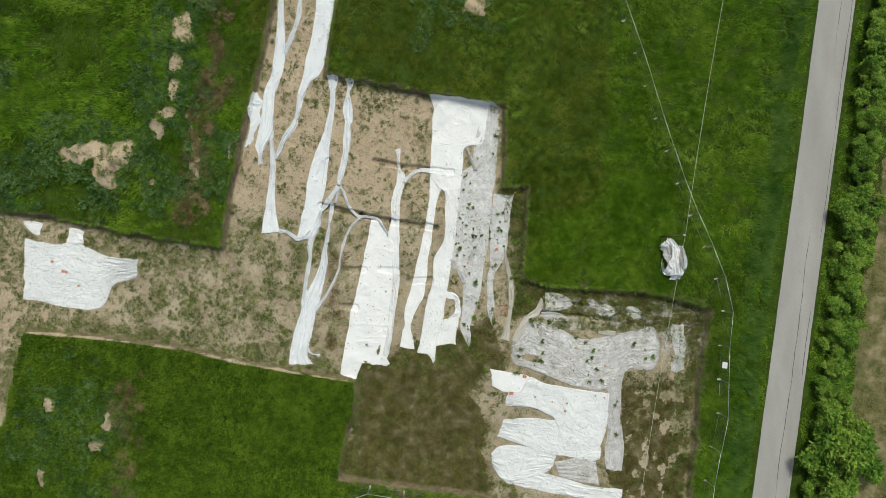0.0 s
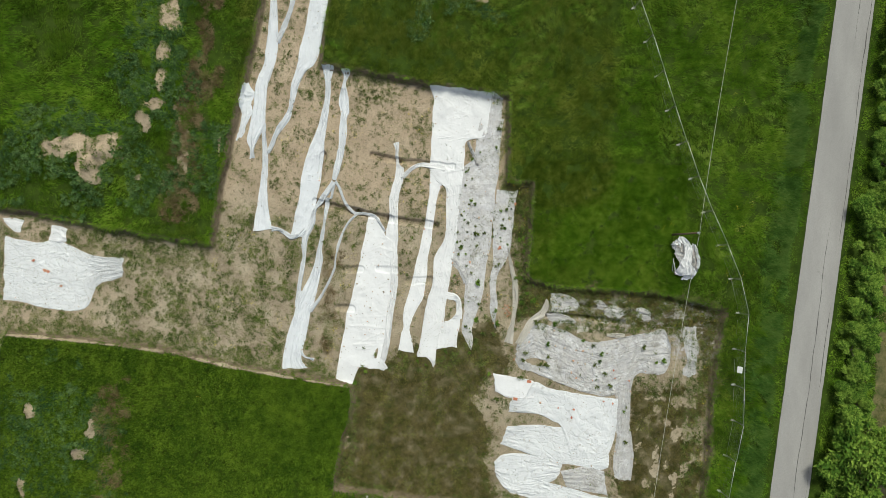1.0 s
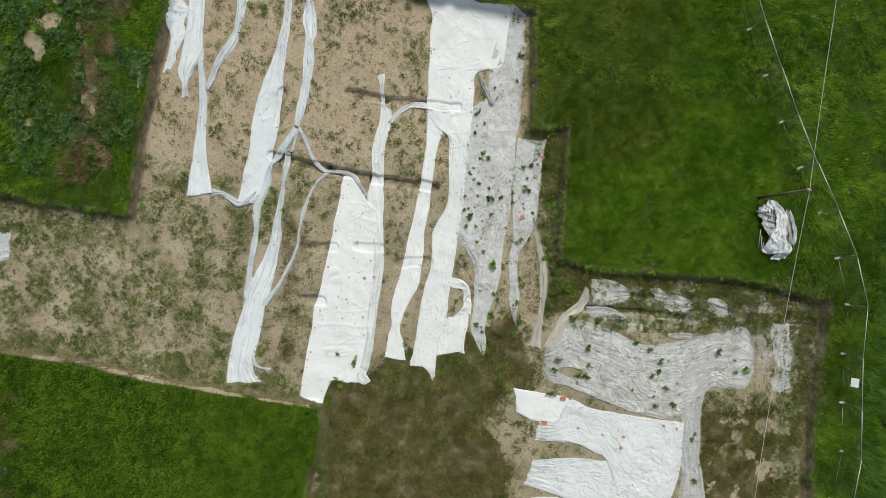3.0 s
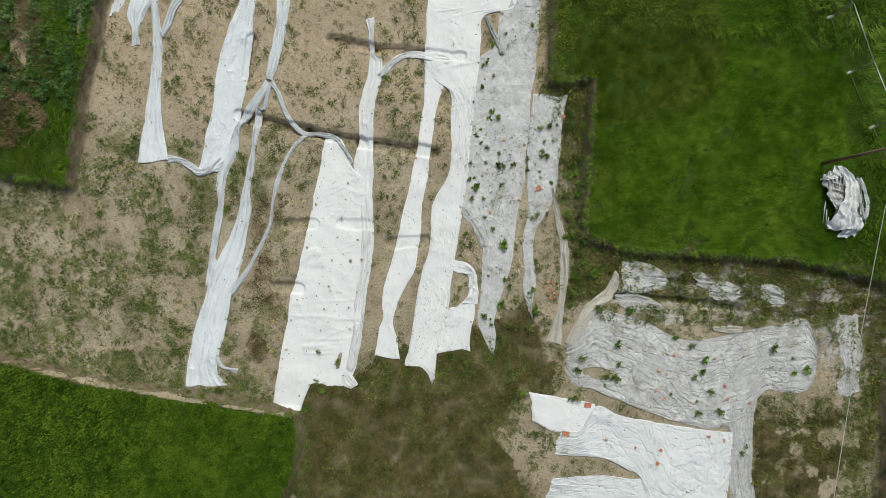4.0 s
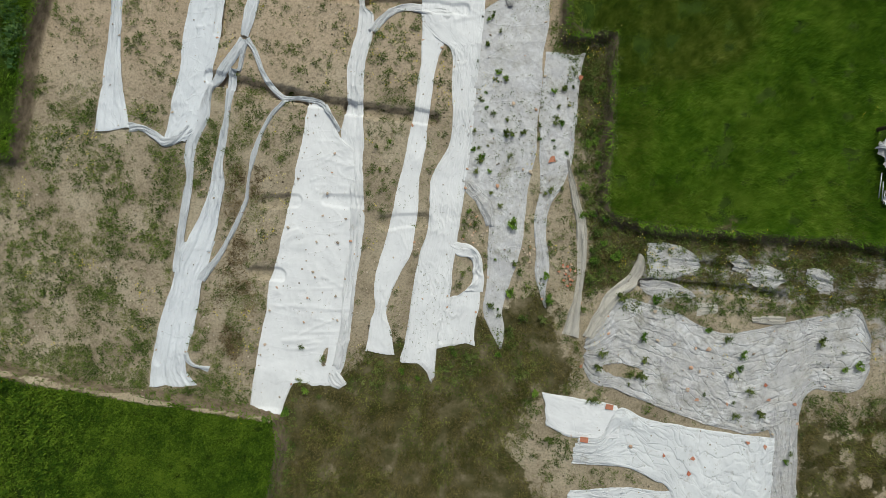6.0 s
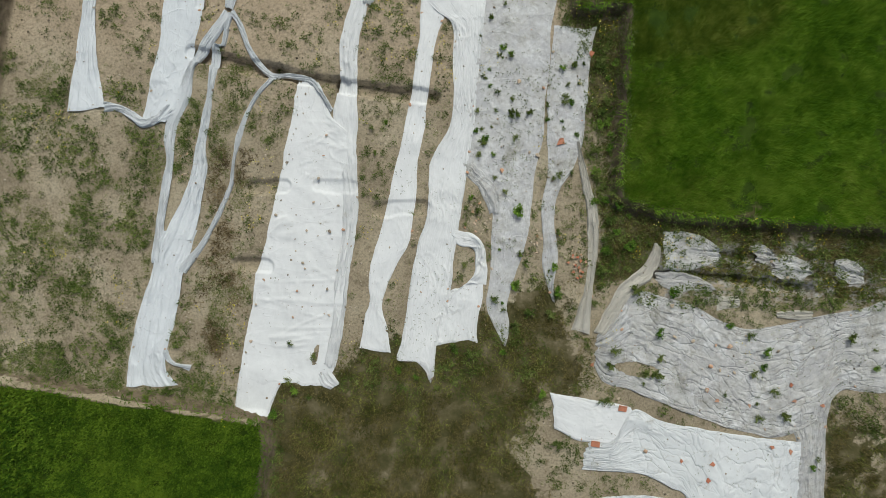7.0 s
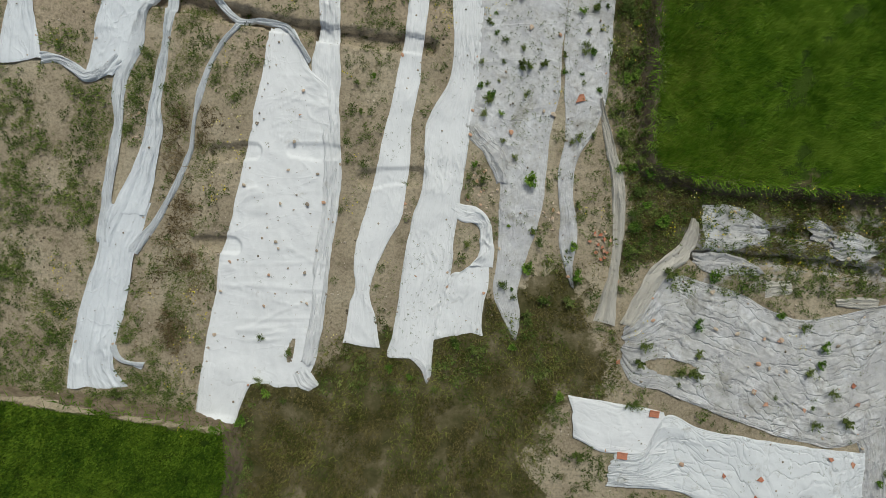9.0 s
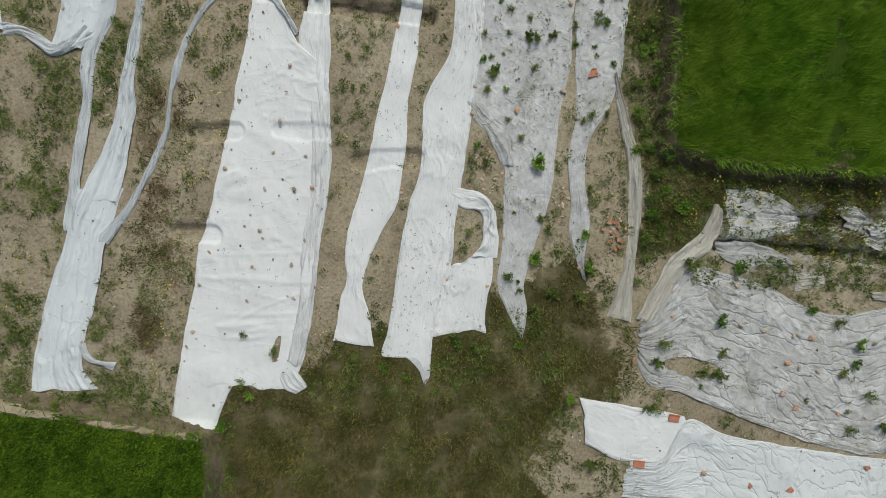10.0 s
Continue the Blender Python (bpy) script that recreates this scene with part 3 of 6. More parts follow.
WHITE_LONG = "long white geotextile sheet laid loosely over excavated soil"
WHITE_TWIST = "white geotextile strip twisted into a rope on the soil"
GREY_OLD = "weathered grey geotextile sheet with soil and weeds pushing through"
sheet([(-18.54, 11.9, -18.1, 11.92), (-18.45, 10.34, -18, 10.36), (-18.36, 9.01, -17.83, 9.02), (-18.37, 7.66, -17.79, 7.68), (-18.46, 6.32, -17.79, 6.34), (-18.6, 4.98, -17.75, 5), (-18.73, 3.63, -17.58, 3.67), (-18.88, 2.51, -17.36, 2.56), (-19.02, 1.34, -17.11, 1.58)], CLOTH_BLUE, label=WHITE_LONG)
sheet([(-20.32, 15.87, -19.82, 15.58), (-20.42, 14.97, -19.44, 14.96), (-20.48, 13.86, -19.72, 13.88), (-20.59, 12.96, -19.52, 12.99), (-20.74, 12.06, -19.89, 12.09), (-20.8, 11.39, -20.22, 11.41), (-20.96, 10.71, -20.43, 10.73), (-21.03, 10.04, -20.54, 10.14)], CLOTH_BLUE, 0.7, 2.0, "torn ragged white geotextile scrap on sandy soil", ragged=0.32, cloth=1.0)
sheet([(-18.11, 28.98, -17.52, 29), (-18.05, 23.72, -17.41, 23.74), (-18.23, 20.5, -17.18, 20.36), (-18.55, 17.86, -17.38, 17.9), (-19.24, 15.68, -17.99, 15.72), (-19.44, 13.44, -18.15, 13.48), (-19.66, 12.09, -18.15, 12.14), (-19.82, 11.2, -18.43, 11.24), (-19.92, 10.3, -18.85, 10.33), (-19.58, 9.41, -19.14, 9.43), (-19.6, 8.43, -19.06, 8.45)], CLOTH_BLUE, 1.2, label="white geotextile strip with a crumpled pointed end", lift=0.03)
sheet([(-15.95, 29.05, -15.55, 29.07), (-16.18, 23.79, -15.66, 23.8), (-16.87, 21.72, -16.34, 21.56), (-17.45, 19.94, -16.98, 19.84)], CLOTH_BLUE, 1.3, label=WHITE_TWIST, name="twisted_sheet", lift=0.02)
sheet([(-13.97, 29.12, -12.05, 29.19), (-14.13, 25.02, -12.27, 25.09), (-14.44, 22.09, -12.63, 22.15), (-14.94, 19.74, -12.96, 19.8), (-15.23, 17.86, -13.54, 17.92), (-15.4, 17.15, -14.33, 17.18), (-15.76, 15.79, -14.96, 15.82), (-15.9, 14.45, -15.32, 14.47), (-16, 13.55, -15.51, 13.56), (-16.38, 12.64, -15.66, 12.58), (-16.93, 11.82, -16.3, 11.57), (-17.31, 10.96, -16.9, 10.71), (-17.64, 10.01, -17.23, 9.8), (-17.97, 9.15, -17.65, 9.03)], CLOTH_BLUE, 1.2, label="white geotextile sheet tapering into a twisted tail")
sheet([(-12.74, 17.77, -11.53, 17.63), (-12.63, 17.01, -11.73, 17.04), (-12.42, 16.12, -11.84, 16.14), (-12.42, 14.78, -11.84, 14.8), (-12.61, 13.43, -11.94, 13.45), (-12.84, 12.31, -12.08, 12.33), (-13.12, 11.4, -12.19, 11.43), (-13.75, 9.82, -12.32, 9.86), (-14.07, 8.69, -12.37, 8.74), (-14.38, 7.34, -12.51, 7.4), (-14.52, 6, -12.6, 6.05), (-14.62, 4.65, -12.91, 4.48), (-14.89, 3.3, -13.09, 3.13), (-15.11, 1.95, -13.54, 1.65), (-15.39, 0.92, -14.14, 0.96)], CLOTH_BLUE, 1.0, label=WHITE_LONG)
sheet([(-10.86, 17.51, -9.87, 17.45), (-10.61, 16.94, -10.07, 16.87), (-10.68, 16.18, -10.37, 16.19), (-10.92, 15.28, -10.25, 15.3), (-11.03, 14.38, -10, 14.41), (-10.81, 13.27, -9.97, 13.29), (-10.84, 12.59, -10.21, 12.61), (-10.94, 11.47, -10.18, 11.5), (-10.94, 10.13, -10.27, 10.15), (-11.09, 9.01, -10.42, 9.03), (-11.32, 7.88, -10.69, 7.68), (-11.46, 6.76, -11.05, 6.55)], CLOTH_BLUE, 1.4, label="narrow pleated white geotextile strip on sandy soil")
sheet([(-11.46, 6.63, -11.14, 6.28), (-12.1, 5.62, -11.69, 5.32), (-12.82, 4.48, -12.41, 4.18), (-13.22, 3.59, -12.85, 3.55), (-13.67, 2.35, -12.99, 2.29), (-14.08, 1.11, -13.49, 1.07), (-14.22, 0.12, -13.68, 0.09), (-14.12, -0.86, -13.71, -0.85), (-14.29, -1.84, -13.8, -1.83), (-14.43, -2.83, -13.9, -2.82), (-14.48, -3.81, -14.04, -3.8), (-14.59, -5.04, -14.11, -5.03), (-14.66, -6.02, -14.13, -6.01)], CLOTH_BLUE, 1.5, label="narrow pleated white geotextile strip on sandy soil", lift=0.04)
sheet([(-11.32, 6.45, -11.05, 6.37), (-11.62, 4.74, -11.36, 4.75), (-11.98, 4.85, -11.54, 4.86), (-12.12, 3.62, -11.68, 3.63), (-12.21, 2.38, -11.91, 2.39), (-12.42, 1.15, -12, 1.16), (-12.63, -0.09, -12.16, -0.07), (-12.84, -1.32, -12.1, -1.3), (-13.17, -2.55, -12.27, -2.58), (-13.75, -3.79, -12.47, -3.88), (-14.16, -4.66, -12.65, -4.75)], CLOTH_BLUE, 1.5, label="narrow pleated white geotextile strip on sandy soil")
sheet([(-14.17, -4.34, -12.51, -4.25), (-14.35, -4.91, -12.69, -4.87), (-14.6, -5.77, -12.91, -5.73), (-14.77, -6.76, -13.13, -6.72), (-14.99, -7.5, -13.23, -7.45), (-15.32, -8.73, -13.47, -8.68), (-15.53, -9.95, -13.72, -9.91), (-15.66, -11.18, -13.81, -11.13), (-15.66, -12.05, -13.23, -11.9)], CLOTH_BLUE, 1.6, label="white geotextile sheet gathered in long folds")
sheet([(-8.85, 3.23, -8.99, 3.38), (-9.32, 2.77, -9.48, 2.92), (-9.6, 2.38, -9.81, 2.51), (-9.99, 1.65, -10.21, 1.75), (-10.33, 0.79, -10.56, 0.87), (-10.55, -0.06, -10.79, -0.01), (-10.73, -1.04, -10.95, -1.01), (-10.81, -2.02, -11.01, -1.99), (-10.99, -2.59, -11.2, -2.51), (-11.24, -3.3, -11.49, -3.19), (-11.65, -4.18, -11.91, -4.04), (-12.1, -5.07, -12.39, -4.89), (-12.54, -5.81, -12.9, -5.55), (-13.02, -6.52, -13.45, -6.19)], CLOTH_BLUE, 1.6, label=WHITE_TWIST, name="twisted_sheet")
sheet([(-13.78, -10.11, -14.05, -10.21), (-13.65, -10.51, -13.86, -10.64), (-13.43, -10.74, -13.54, -10.93), (-13.08, -10.84, -13.14, -11.05), (-12.63, -10.89, -12.71, -11.22)], CLOTH_BLUE, 1.6, label=WHITE_TWIST, name="twisted_sheet")
sheet([(-17.28, 1.89, -17.3, 1.35), (-16.49, 1.77, -16.57, 1.43), (-15.76, 1.42, -15.94, 1.11), (-15.23, 1.08, -15.29, 0.68), (-14.7, 1.25, -14.49, 0.9), (-14.07, 1.88, -13.72, 1.48)], CLOTH_BLUE, 1.6, label=WHITE_TWIST, name="twisted_sheet", lift=0.03)
sheet([(-10.98, 6.53, -11.21, 6.39), (-10.51, 5.73, -10.74, 5.61), (-10.12, 4.85, -10.36, 4.72), (-9.56, 4.01, -9.8, 3.81), (-9.08, 3.58, -9.18, 3.29), (-8.22, 3.55, -8.25, 3.28), (-7.08, 3.36, -7.23, 3.09), (-6.44, 2.56, -6.66, 2.41), (-5.99, 1.8, -6.18, 1.68)], CLOTH_BLUE, 1.6, label=WHITE_TWIST, name="twisted_sheet", lift=0.03)
sheet([(-7.82, 3.23, -6.83, 3.21), (-7.86, 2.25, -6.34, 2.24), (-8.01, 1.26, -5.9, 1.31), (-8.18, 0.27, -4.89, 0.36), (-8.33, -0.47, -4.85, -0.38), (-8.72, -2.44, -4.68, -2.34), (-9.08, -4.41, -4.78, -4.31), (-9.48, -6.14, -4.98, -6.03), (-9.73, -7.86, -5.15, -7.75), (-10.02, -9.82, -5.37, -9.71), (-10.19, -10.8, -5.59, -10.82), (-10.21, -11.66, -5.91, -11.73)], CLOTH, 0.25, 0.8, "broad white geotextile sheet held down with small stones", ragged=0.1, cloth=1.2, tears=[(-6.55, -10.3, 0.1, 0.5, -12)])
sheet([(-6.5, -11.3, -5.8, -10.95), (-6.25, -11.75, -5.55, -11.3), (-5.9, -11.9, -5.3, -11.65)], CLOTH, 0.9, 1.8, "crumpled torn corner of a white geotextile sheet", lift=0.03, ragged=0.12)
sheet([(-10.16, -10.8, -7.81, -11.12), (-10.26, -11.54, -8.11, -11.61), (-10.39, -12.27, -8.46, -12.35), (-10.5, -12.86, -8.8, -13.34)], CLOTH, 0.25, 0.4, "torn corner of white geotextile on bare soil", lift=0.015)
sheet([(-5.53, 10.38, -5, 10.59), (-5.28, 9.75, -4.95, 9.86), (-5.3, 9.08, -4.96, 9.09), (-5.21, 8.32, -4.85, 8.33), (-5.23, 7.92, -4.44, 8.01), (-5.31, 7.09, -4.42, 7.21), (-5.46, 6.42, -4.53, 6.44), (-5.67, 5.42, -4.77, 5.44), (-5.71, 4.42, -4.88, 4.44), (-5.75, 3.42, -4.89, 3.44), (-5.89, 2.42, -4.86, 2.45), (-6.03, 1.42, -4.8, 1.29), (-5.65, 0.09, -4.84, 0.11), (-5.41, -2.36, -4.66, -2.34), (-5.46, -4.33, -4.75, -4.31), (-5.61, -6.04, -4.95, -6.03), (-5.77, -7.76, -5.13, -7.75), (-5.94, -9.73, -5.35, -9.71), (-6.11, -10.71, -5.57, -10.82)], CLOTH, 0.9, label="pleated white geotextile strip overlapping a broad sheet", lift=0.02, cloth=1.8)
sheet([(-4.73, 7.15, -4.37, 6.86), (-4.14, 7.83, -3.86, 7.54), (-3.44, 8.38, -3.26, 8.02), (-2.54, 8.65, -2.52, 8.19), (-1.47, 8.57, -1.58, 7.99), (-0.23, 8.24, -0.35, 7.72)], CLOTH, 1.6, label=WHITE_TWIST, name="twisted_sheet", lift=0.05)
sheet([(-1.84, 7.67, -0.45, 7.58), (-1.82, 6.68, -0.62, 6.54), (-1.86, 5.68, -0.93, 5.7), (-1.99, 4.35, -1.2, 4.37), (-2.13, 3.35, -1.3, 3.37), (-2.24, 2.35, -1.41, 2.37), (-2.41, 1.35, -1.45, 1.37), (-2.65, 0.01, -1.65, 0.04), (-2.94, -1.32, -1.78, -1.29), (-3.11, -2.3, -1.79, -2.27), (-3.37, -3.54, -1.95, -3.5), (-3.69, -4.77, -2.17, -4.74), (-3.91, -5.76, -2.68, -5.73), (-4.03, -6.74, -3.1, -6.72), (-4.03, -7.72, -3.34, -7.71), (-4.19, -8.22, -3.26, -8.19), (-4.32, -8.95, -3.04, -8.92), (-4.41, -9.89, -2.82, -10.09)], CLOTH, 0.4, 0.5, label=WHITE_LONG, lift=0.01, cloth=1.25)
sheet([(-2.14, 16.22, 4.19, 15.62), (-1.7, 14.8, 3.99, 14.89), (-1.75, 13.77, 3.88, 13.95), (-1.79, 12.21, 3.66, 12.38), (-1.81, 11.31, 3.38, 11.38), (-1.84, 10.77, 1.74, 10.88), (-1.8, 9.52, 1.55, 9.62), (-1.84, 9, 1.51, 9.09), (-1.88, 7.67, 1.41, 7.76), (-0.99, 6.76, 1.37, 6.76), (-0.25, 6.22, 1.31, 6.26), (-0.17, 4.39, 1.16, 4.42), (-0.13, 2.73, 1, 2.76), (-0.25, 1.07, 0.91, 1.1), (-0.98, -0.28, 0.74, -0.23), (-1.23, -1.01, 0.69, -0.9), (-1.17, -2.25, 0.57, -2.21), (-1.34, -3.49, 0.35, -3.44), (-1.7, -4.72, 0.24, -4.68), (-1.89, -5.96, 0.05, -5.91), (-2.08, -7.18, -0.07, -7.14), (-2.25, -8.41, -0.48, -8.37), (-2.41, -9.64, -0.67, -9.6), (-2.56, -10.45, -0.73, -10.29), (-1.71, -10.46, -0.74, -10.71), (-1.13, -10.96, -0.78, -11.12), (-0.97, -11.39, -0.87, -11.44)], CLOTH, 0.22, 0.85, "long broad white geotextile sheet with specks of soil", cloth=2.3, lift=0.025)
sheet([(-0.12, -6.97, 1.6, -6.16), (-0.3, -7.63, 1.55, -7.34), (-0.53, -8.37, 1.35, -8.21), (-0.69, -9.11, 1.27, -8.94), (-0.75, -9.65, 1.41, -9.4)], CLOTH, 0.7, 1.4, "crumpled white geotextile skirt with dark tears", lift=0.01)
sheet([(-0.17, -3.95, -0.01, -4.44), (0.42, -4.06, 0.36, -4.77), (1.01, -4.12, 0.78, -4.79), (1.51, -4.52, 1.03, -4.95), (1.75, -5.13, 1.14, -5.39), (1.79, -5.87, 1.13, -6.08), (1.66, -6.61, 0.77, -6.58)], CLOTH, 0.8, 3.2, "white geotextile strip curled in a hook", lift=0.05, ragged=0.12, cloth=0.9)
sheet([(3, 13.12, 5.26, 13.18), (2.6, 10.96, 5.05, 11.01), (2.4, 9.13, 4.93, 9.18), (1.5, 8.39, 4.94, 8.44), (1.2, 7.83, 4.96, 7.85), (1.12, 6.09, 4.67, 6.17), (1.0, 4.43, 4.61, 4.51), (0.8, 2.77, 4.46, 2.85), (0.68, 1.1, 4.4, 1.19), (0.5, -0.3, 4.16, -0.31), (0.52, -1.15, 4.02, -1.06), (1.4, -2.0, 3.94, -2.0), (1.97, -2.93, 3.85, -2.9), (1.95, -4.12, 3.72, -4.1), (1.9, -5.3, 3.42, -5.37), (1.88, -6.26, 3.12, -6.23), (1.75, -7.55, 2.82, -7.53), (2.14, -8.61, 2.96, -8.81), (2.61, -9.52, 2.8, -9.6)], CLOTH_FLAT, 0.6, 0.9, GREY_OLD, cover=1, cloth=1.5)
sheet([(0.45, -0.95, 1.0, -0.7), (0.9, -1.55, 1.5, -1.15), (1.35, -2.2, 2.0, -1.8), (1.7, -2.75, 2.2, -2.5), (1.85, -3.2, 2.2, -3.1)], CLOTH_OLD, 1.5, 2.4, "crumpled grey geotextile flap beside bare soil", lift=0.05, ragged=0.12, cloth=0.9)
sheet([(4.73, 6.18, 6.89, 6.17), (4.6, 4.52, 6.62, 4.56), (4.5, 2.85, 6.5, 2.89), (4.52, 1.6, 6.38, 1.7), (4.58, 0.68, 6.31, 0.51), (4.65, -0.4, 6.07, -0.36), (4.6, -1.2, 5.8, -1.01), (4.5, -2.0, 5.24, -1.89), (4.35, -3.3, 4.99, -3.19), (4.48, -4.49, 5.12, -4.47), (4.45, -5.4, 5.19, -5.5), (4.69, -6.41, 5.1, -6.6), (4.96, -7.27, 5.1, -7.4)], CLOTH_FLAT, 0.8, 0.9, GREY_OLD, cover=1, cloth=1.1)
sheet([(3.92, 15.61, 5.1, 15.2), (3.8, 13.72, 5.05, 13.67), (3.46, 11.47, 4.94, 11.52)], CLOTH_FLAT, 0.6, 0.9, GREY_OLD, cover=1)
sheet([(1.67, 10.69, 2, 10.83), (2.02, 9.93, 2.35, 10.11), (2.37, 9.18, 2.76, 9.39), (2.65, 8.59, 2.95, 8.66)], CLOTH_OLD, 1.2, 1.2, "small torn grey geotextile scrap", cover=1)
sheet([(6.0, 0.5, 6.12, 0.5), (6.1, -0.04, 6.25, -0.04), (6.23, -1, 6.6, -1), (6.45, -2.1, 6.85, -2.1), (6.59, -2.9, 7.1, -2.9), (6.66, -4.22, 7.2, -4.2), (6.69, -5.5, 7.12, -5.6), (6.56, -6.7, 6.98, -6.9), (6.3, -7.7, 6.86, -7.8), (5.98, -8.74, 6.87, -8.94)], CLOTH_TAN, 1.3, label="soiled tan geotextile strip folded lengthwise")
sheet([(7.2, -9, 7.13, -10.43), (8, -8.2, 7.6, -11.3), (8.93, -6.86, 8.7, -11.57), (10.77, -7.09, 10.87, -12.38), (12.28, -7.53, 12.6, -12.95), (13.37, -8.15, 13.8, -13.35), (14.67, -8.55, 15, -13.6), (16.5, -8.2, 16.4, -13.75), (18.41, -7.68, 18.3, -12.7), (19.14, -7.56, 19.29, -11.43), (20.39, -7.37, 20.48, -11.5), (21.71, -7.07, 21.87, -11.3), (22.41, -8.64, 22.44, -10.29)], CLOTH_OLD, 0.55, 1.3, "large weathered grey geotextile sheet with wavy folds", cover=1, hem=2.0, tears=[(9.3, -10.62, 1.05, 0.3, -6)])
sheet([(7.04, -8.83, 7.55, -9.1), (7.45, -8.0, 8.0, -8.4), (7.85, -7.3, 8.45, -7.65), (8.28, -6.55, 8.93, -6.96), (8.85, -6.05, 9.4, -6.5), (9.44, -5.56, 9.85, -6.08), (9.8, -4.9, 10.2, -5.3), (9.95, -4.4, 10.25, -4.5)], CLOTH_TAN, 1.5, 1.3, "soiled tan geotextile fold at the rim of the sheet", lift=0.04)
sheet([(16.36, -12.59, 18.89, -11.7), (17.08, -13.73, 18.66, -13.03), (17.17, -14.72, 18.63, -14.68), (17.14, -16.37, 18.59, -16.33), (17.34, -17.69, 18.86, -17.64), (17.06, -19.73, 19.04, -19.67), (17.24, -21.76, 18.88, -22)], CLOTH_OLD, 0.7, 0.9, GREY_OLD, cover=1)
sheet([(10.54, -3.88, 10.41, -5.64), (11.58, -3.94, 11.54, -5.67), (12.52, -4.18, 12.5, -5.51), (13.41, -4.61, 13.21, -5.15)], CLOTH_OLD, 1.2, 1.6, "crumpled grey geotextile scrap on the trench bank", ragged=0.2, cover=1)
sheet([(9.94, -5.76, 9.95, -6.46), (11.22, -5.79, 11.24, -6.69), (12.35, -6.03, 12.31, -6.67), (12.95, -6.49, 12.9, -6.84)], CLOTH_OLD, 1.2, 1.6, "crumpled grey geotextile scrap on the trench bank", ragged=0.2, cover=1)
sheet([(14.72, -4.47, 14.81, -5.11), (15.33, -4.35, 15.43, -5.31), (15.88, -4.76, 15.81, -5.17)], CLOTH_OLD, 1.2, 1.6, "crumpled grey geotextile scrap on the trench bank", ragged=0.2, cover=1)
sheet([(15.59, -5.17, 15.71, -5.78), (16.42, -4.88, 16.57, -6), (17.22, -5, 17.24, -5.96), (17.76, -5.3, 17.72, -5.73)], CLOTH_OLD, 1.2, 1.6, "crumpled grey geotextile scrap on the trench bank", ragged=0.2, cover=1)
sheet([(18.83, -5.01, 18.9, -5.71), (19.63, -5.07, 19.65, -6.06), (20.47, -5.45, 20.48, -6.12)], CLOTH_OLD, 1.0, 1.6, "crumpled grey geotextile scrap on the trench bank", ragged=0.2, cover=1)
sheet([(16.07, -7.64, 16.08, -7.91), (17.14, -7.54, 17.15, -7.99), (17.84, -7.6, 17.82, -7.97)], CLOTH_TAN, 0.6, 1.0, "small soiled geotextile scrap on sandy soil", cover=1)
sheet([(23.76, -6.46, 24.96, -6.59), (23.66, -8.28, 25.13, -8.57), (23.83, -9.93, 25.09, -10.06), (23.72, -11.26, 25.05, -11.45)], CLOTH_OLD, 1.2, 1.6, "decayed grey geotextile scrap among weeds", ragged=0.25, cover=1)
sheet([(13.12, -6.97, 13.08, -7.66), (14.18, -6.94, 14.2, -7.47)], CLOTH_TAN, 0.6, 0.6, "small pale geotextile scrap on sandy soil", cover=1)
sheet([(11.97, -21.23, 12.6, -22.83), (14.17, -20.81, 14.36, -23.13), (16.22, -21.1, 16.59, -23.53)], CLOTH_OLD, 0.8, 1.4, "grey geotextile patch stained with soil", cover=1)
sheet([(6.66, -22.78, 7.09, -23.58), (9.85, -22.34, 9.61, -24.09), (13.07, -22.94, 13.01, -24.68), (16.01, -23.66, 16.05, -25), (18.93, -23.86, 18.87, -25.49)], CLOTH_DIRTY, 0.8, 1.4, "white geotextile sheet with weeds at its hem")
sheet([(5.31, -20.56, 5.7, -22), (6.1, -19.84, 6.55, -23.13), (7.72, -19.61, 8.31, -23.31), (10.06, -19.95, 10.15, -22.68), (12.12, -20.52, 11.59, -22.05)], CLOTH_DIRTY, 1.0, 1.5, "crumpled white geotextile sheet with a rounded end", lift=0.015)
sheet([(6.52, -16.98, 5.95, -18.78), (7.95, -16.85, 7.57, -19.27), (9.74, -16.79, 9.84, -20.01), (11.53, -16.92, 11.91, -20.71), (12.3, -16.8, 12.12, -20.52), (14.34, -16.73, 14.29, -20.81), (15.8, -16.86, 15.81, -20.99), (16.56, -16.84, 16.62, -20.73)], CLOTH_DIRTY, 0.2, 1.2, "white geotextile sheet with a folded dark tear", lift=0.01)
sheet([(6.88, -14.24, 6.66, -15.59), (8.09, -14.07, 8.14, -15.68), (9.07, -12.61, 9.71, -15.77), (10.29, -13.02, 11.07, -16.4), (11.65, -13.29, 11.8, -16.91), (12.77, -13.48, 12.85, -19.12), (15.02, -13.82, 15.1, -19.5), (16.37, -13.91, 16.45, -19.55), (17.31, -13.97, 17.2, -17.74)], CLOTH_DIRTY, 0.2, 1.2, "white geotextile sheet with fine parallel folds", lift=0.025, cloth=3.6)
sheet([(5.02, -11.88, 5.3, -13.62), (6.46, -12.06, 6.53, -14.2), (7.81, -12.24, 7.96, -14.25), (8.98, -12.48, 9.21, -14.21)], CLOTH, 0.4, 0.5, "smooth white geotextile sheet end", lift=0.04)
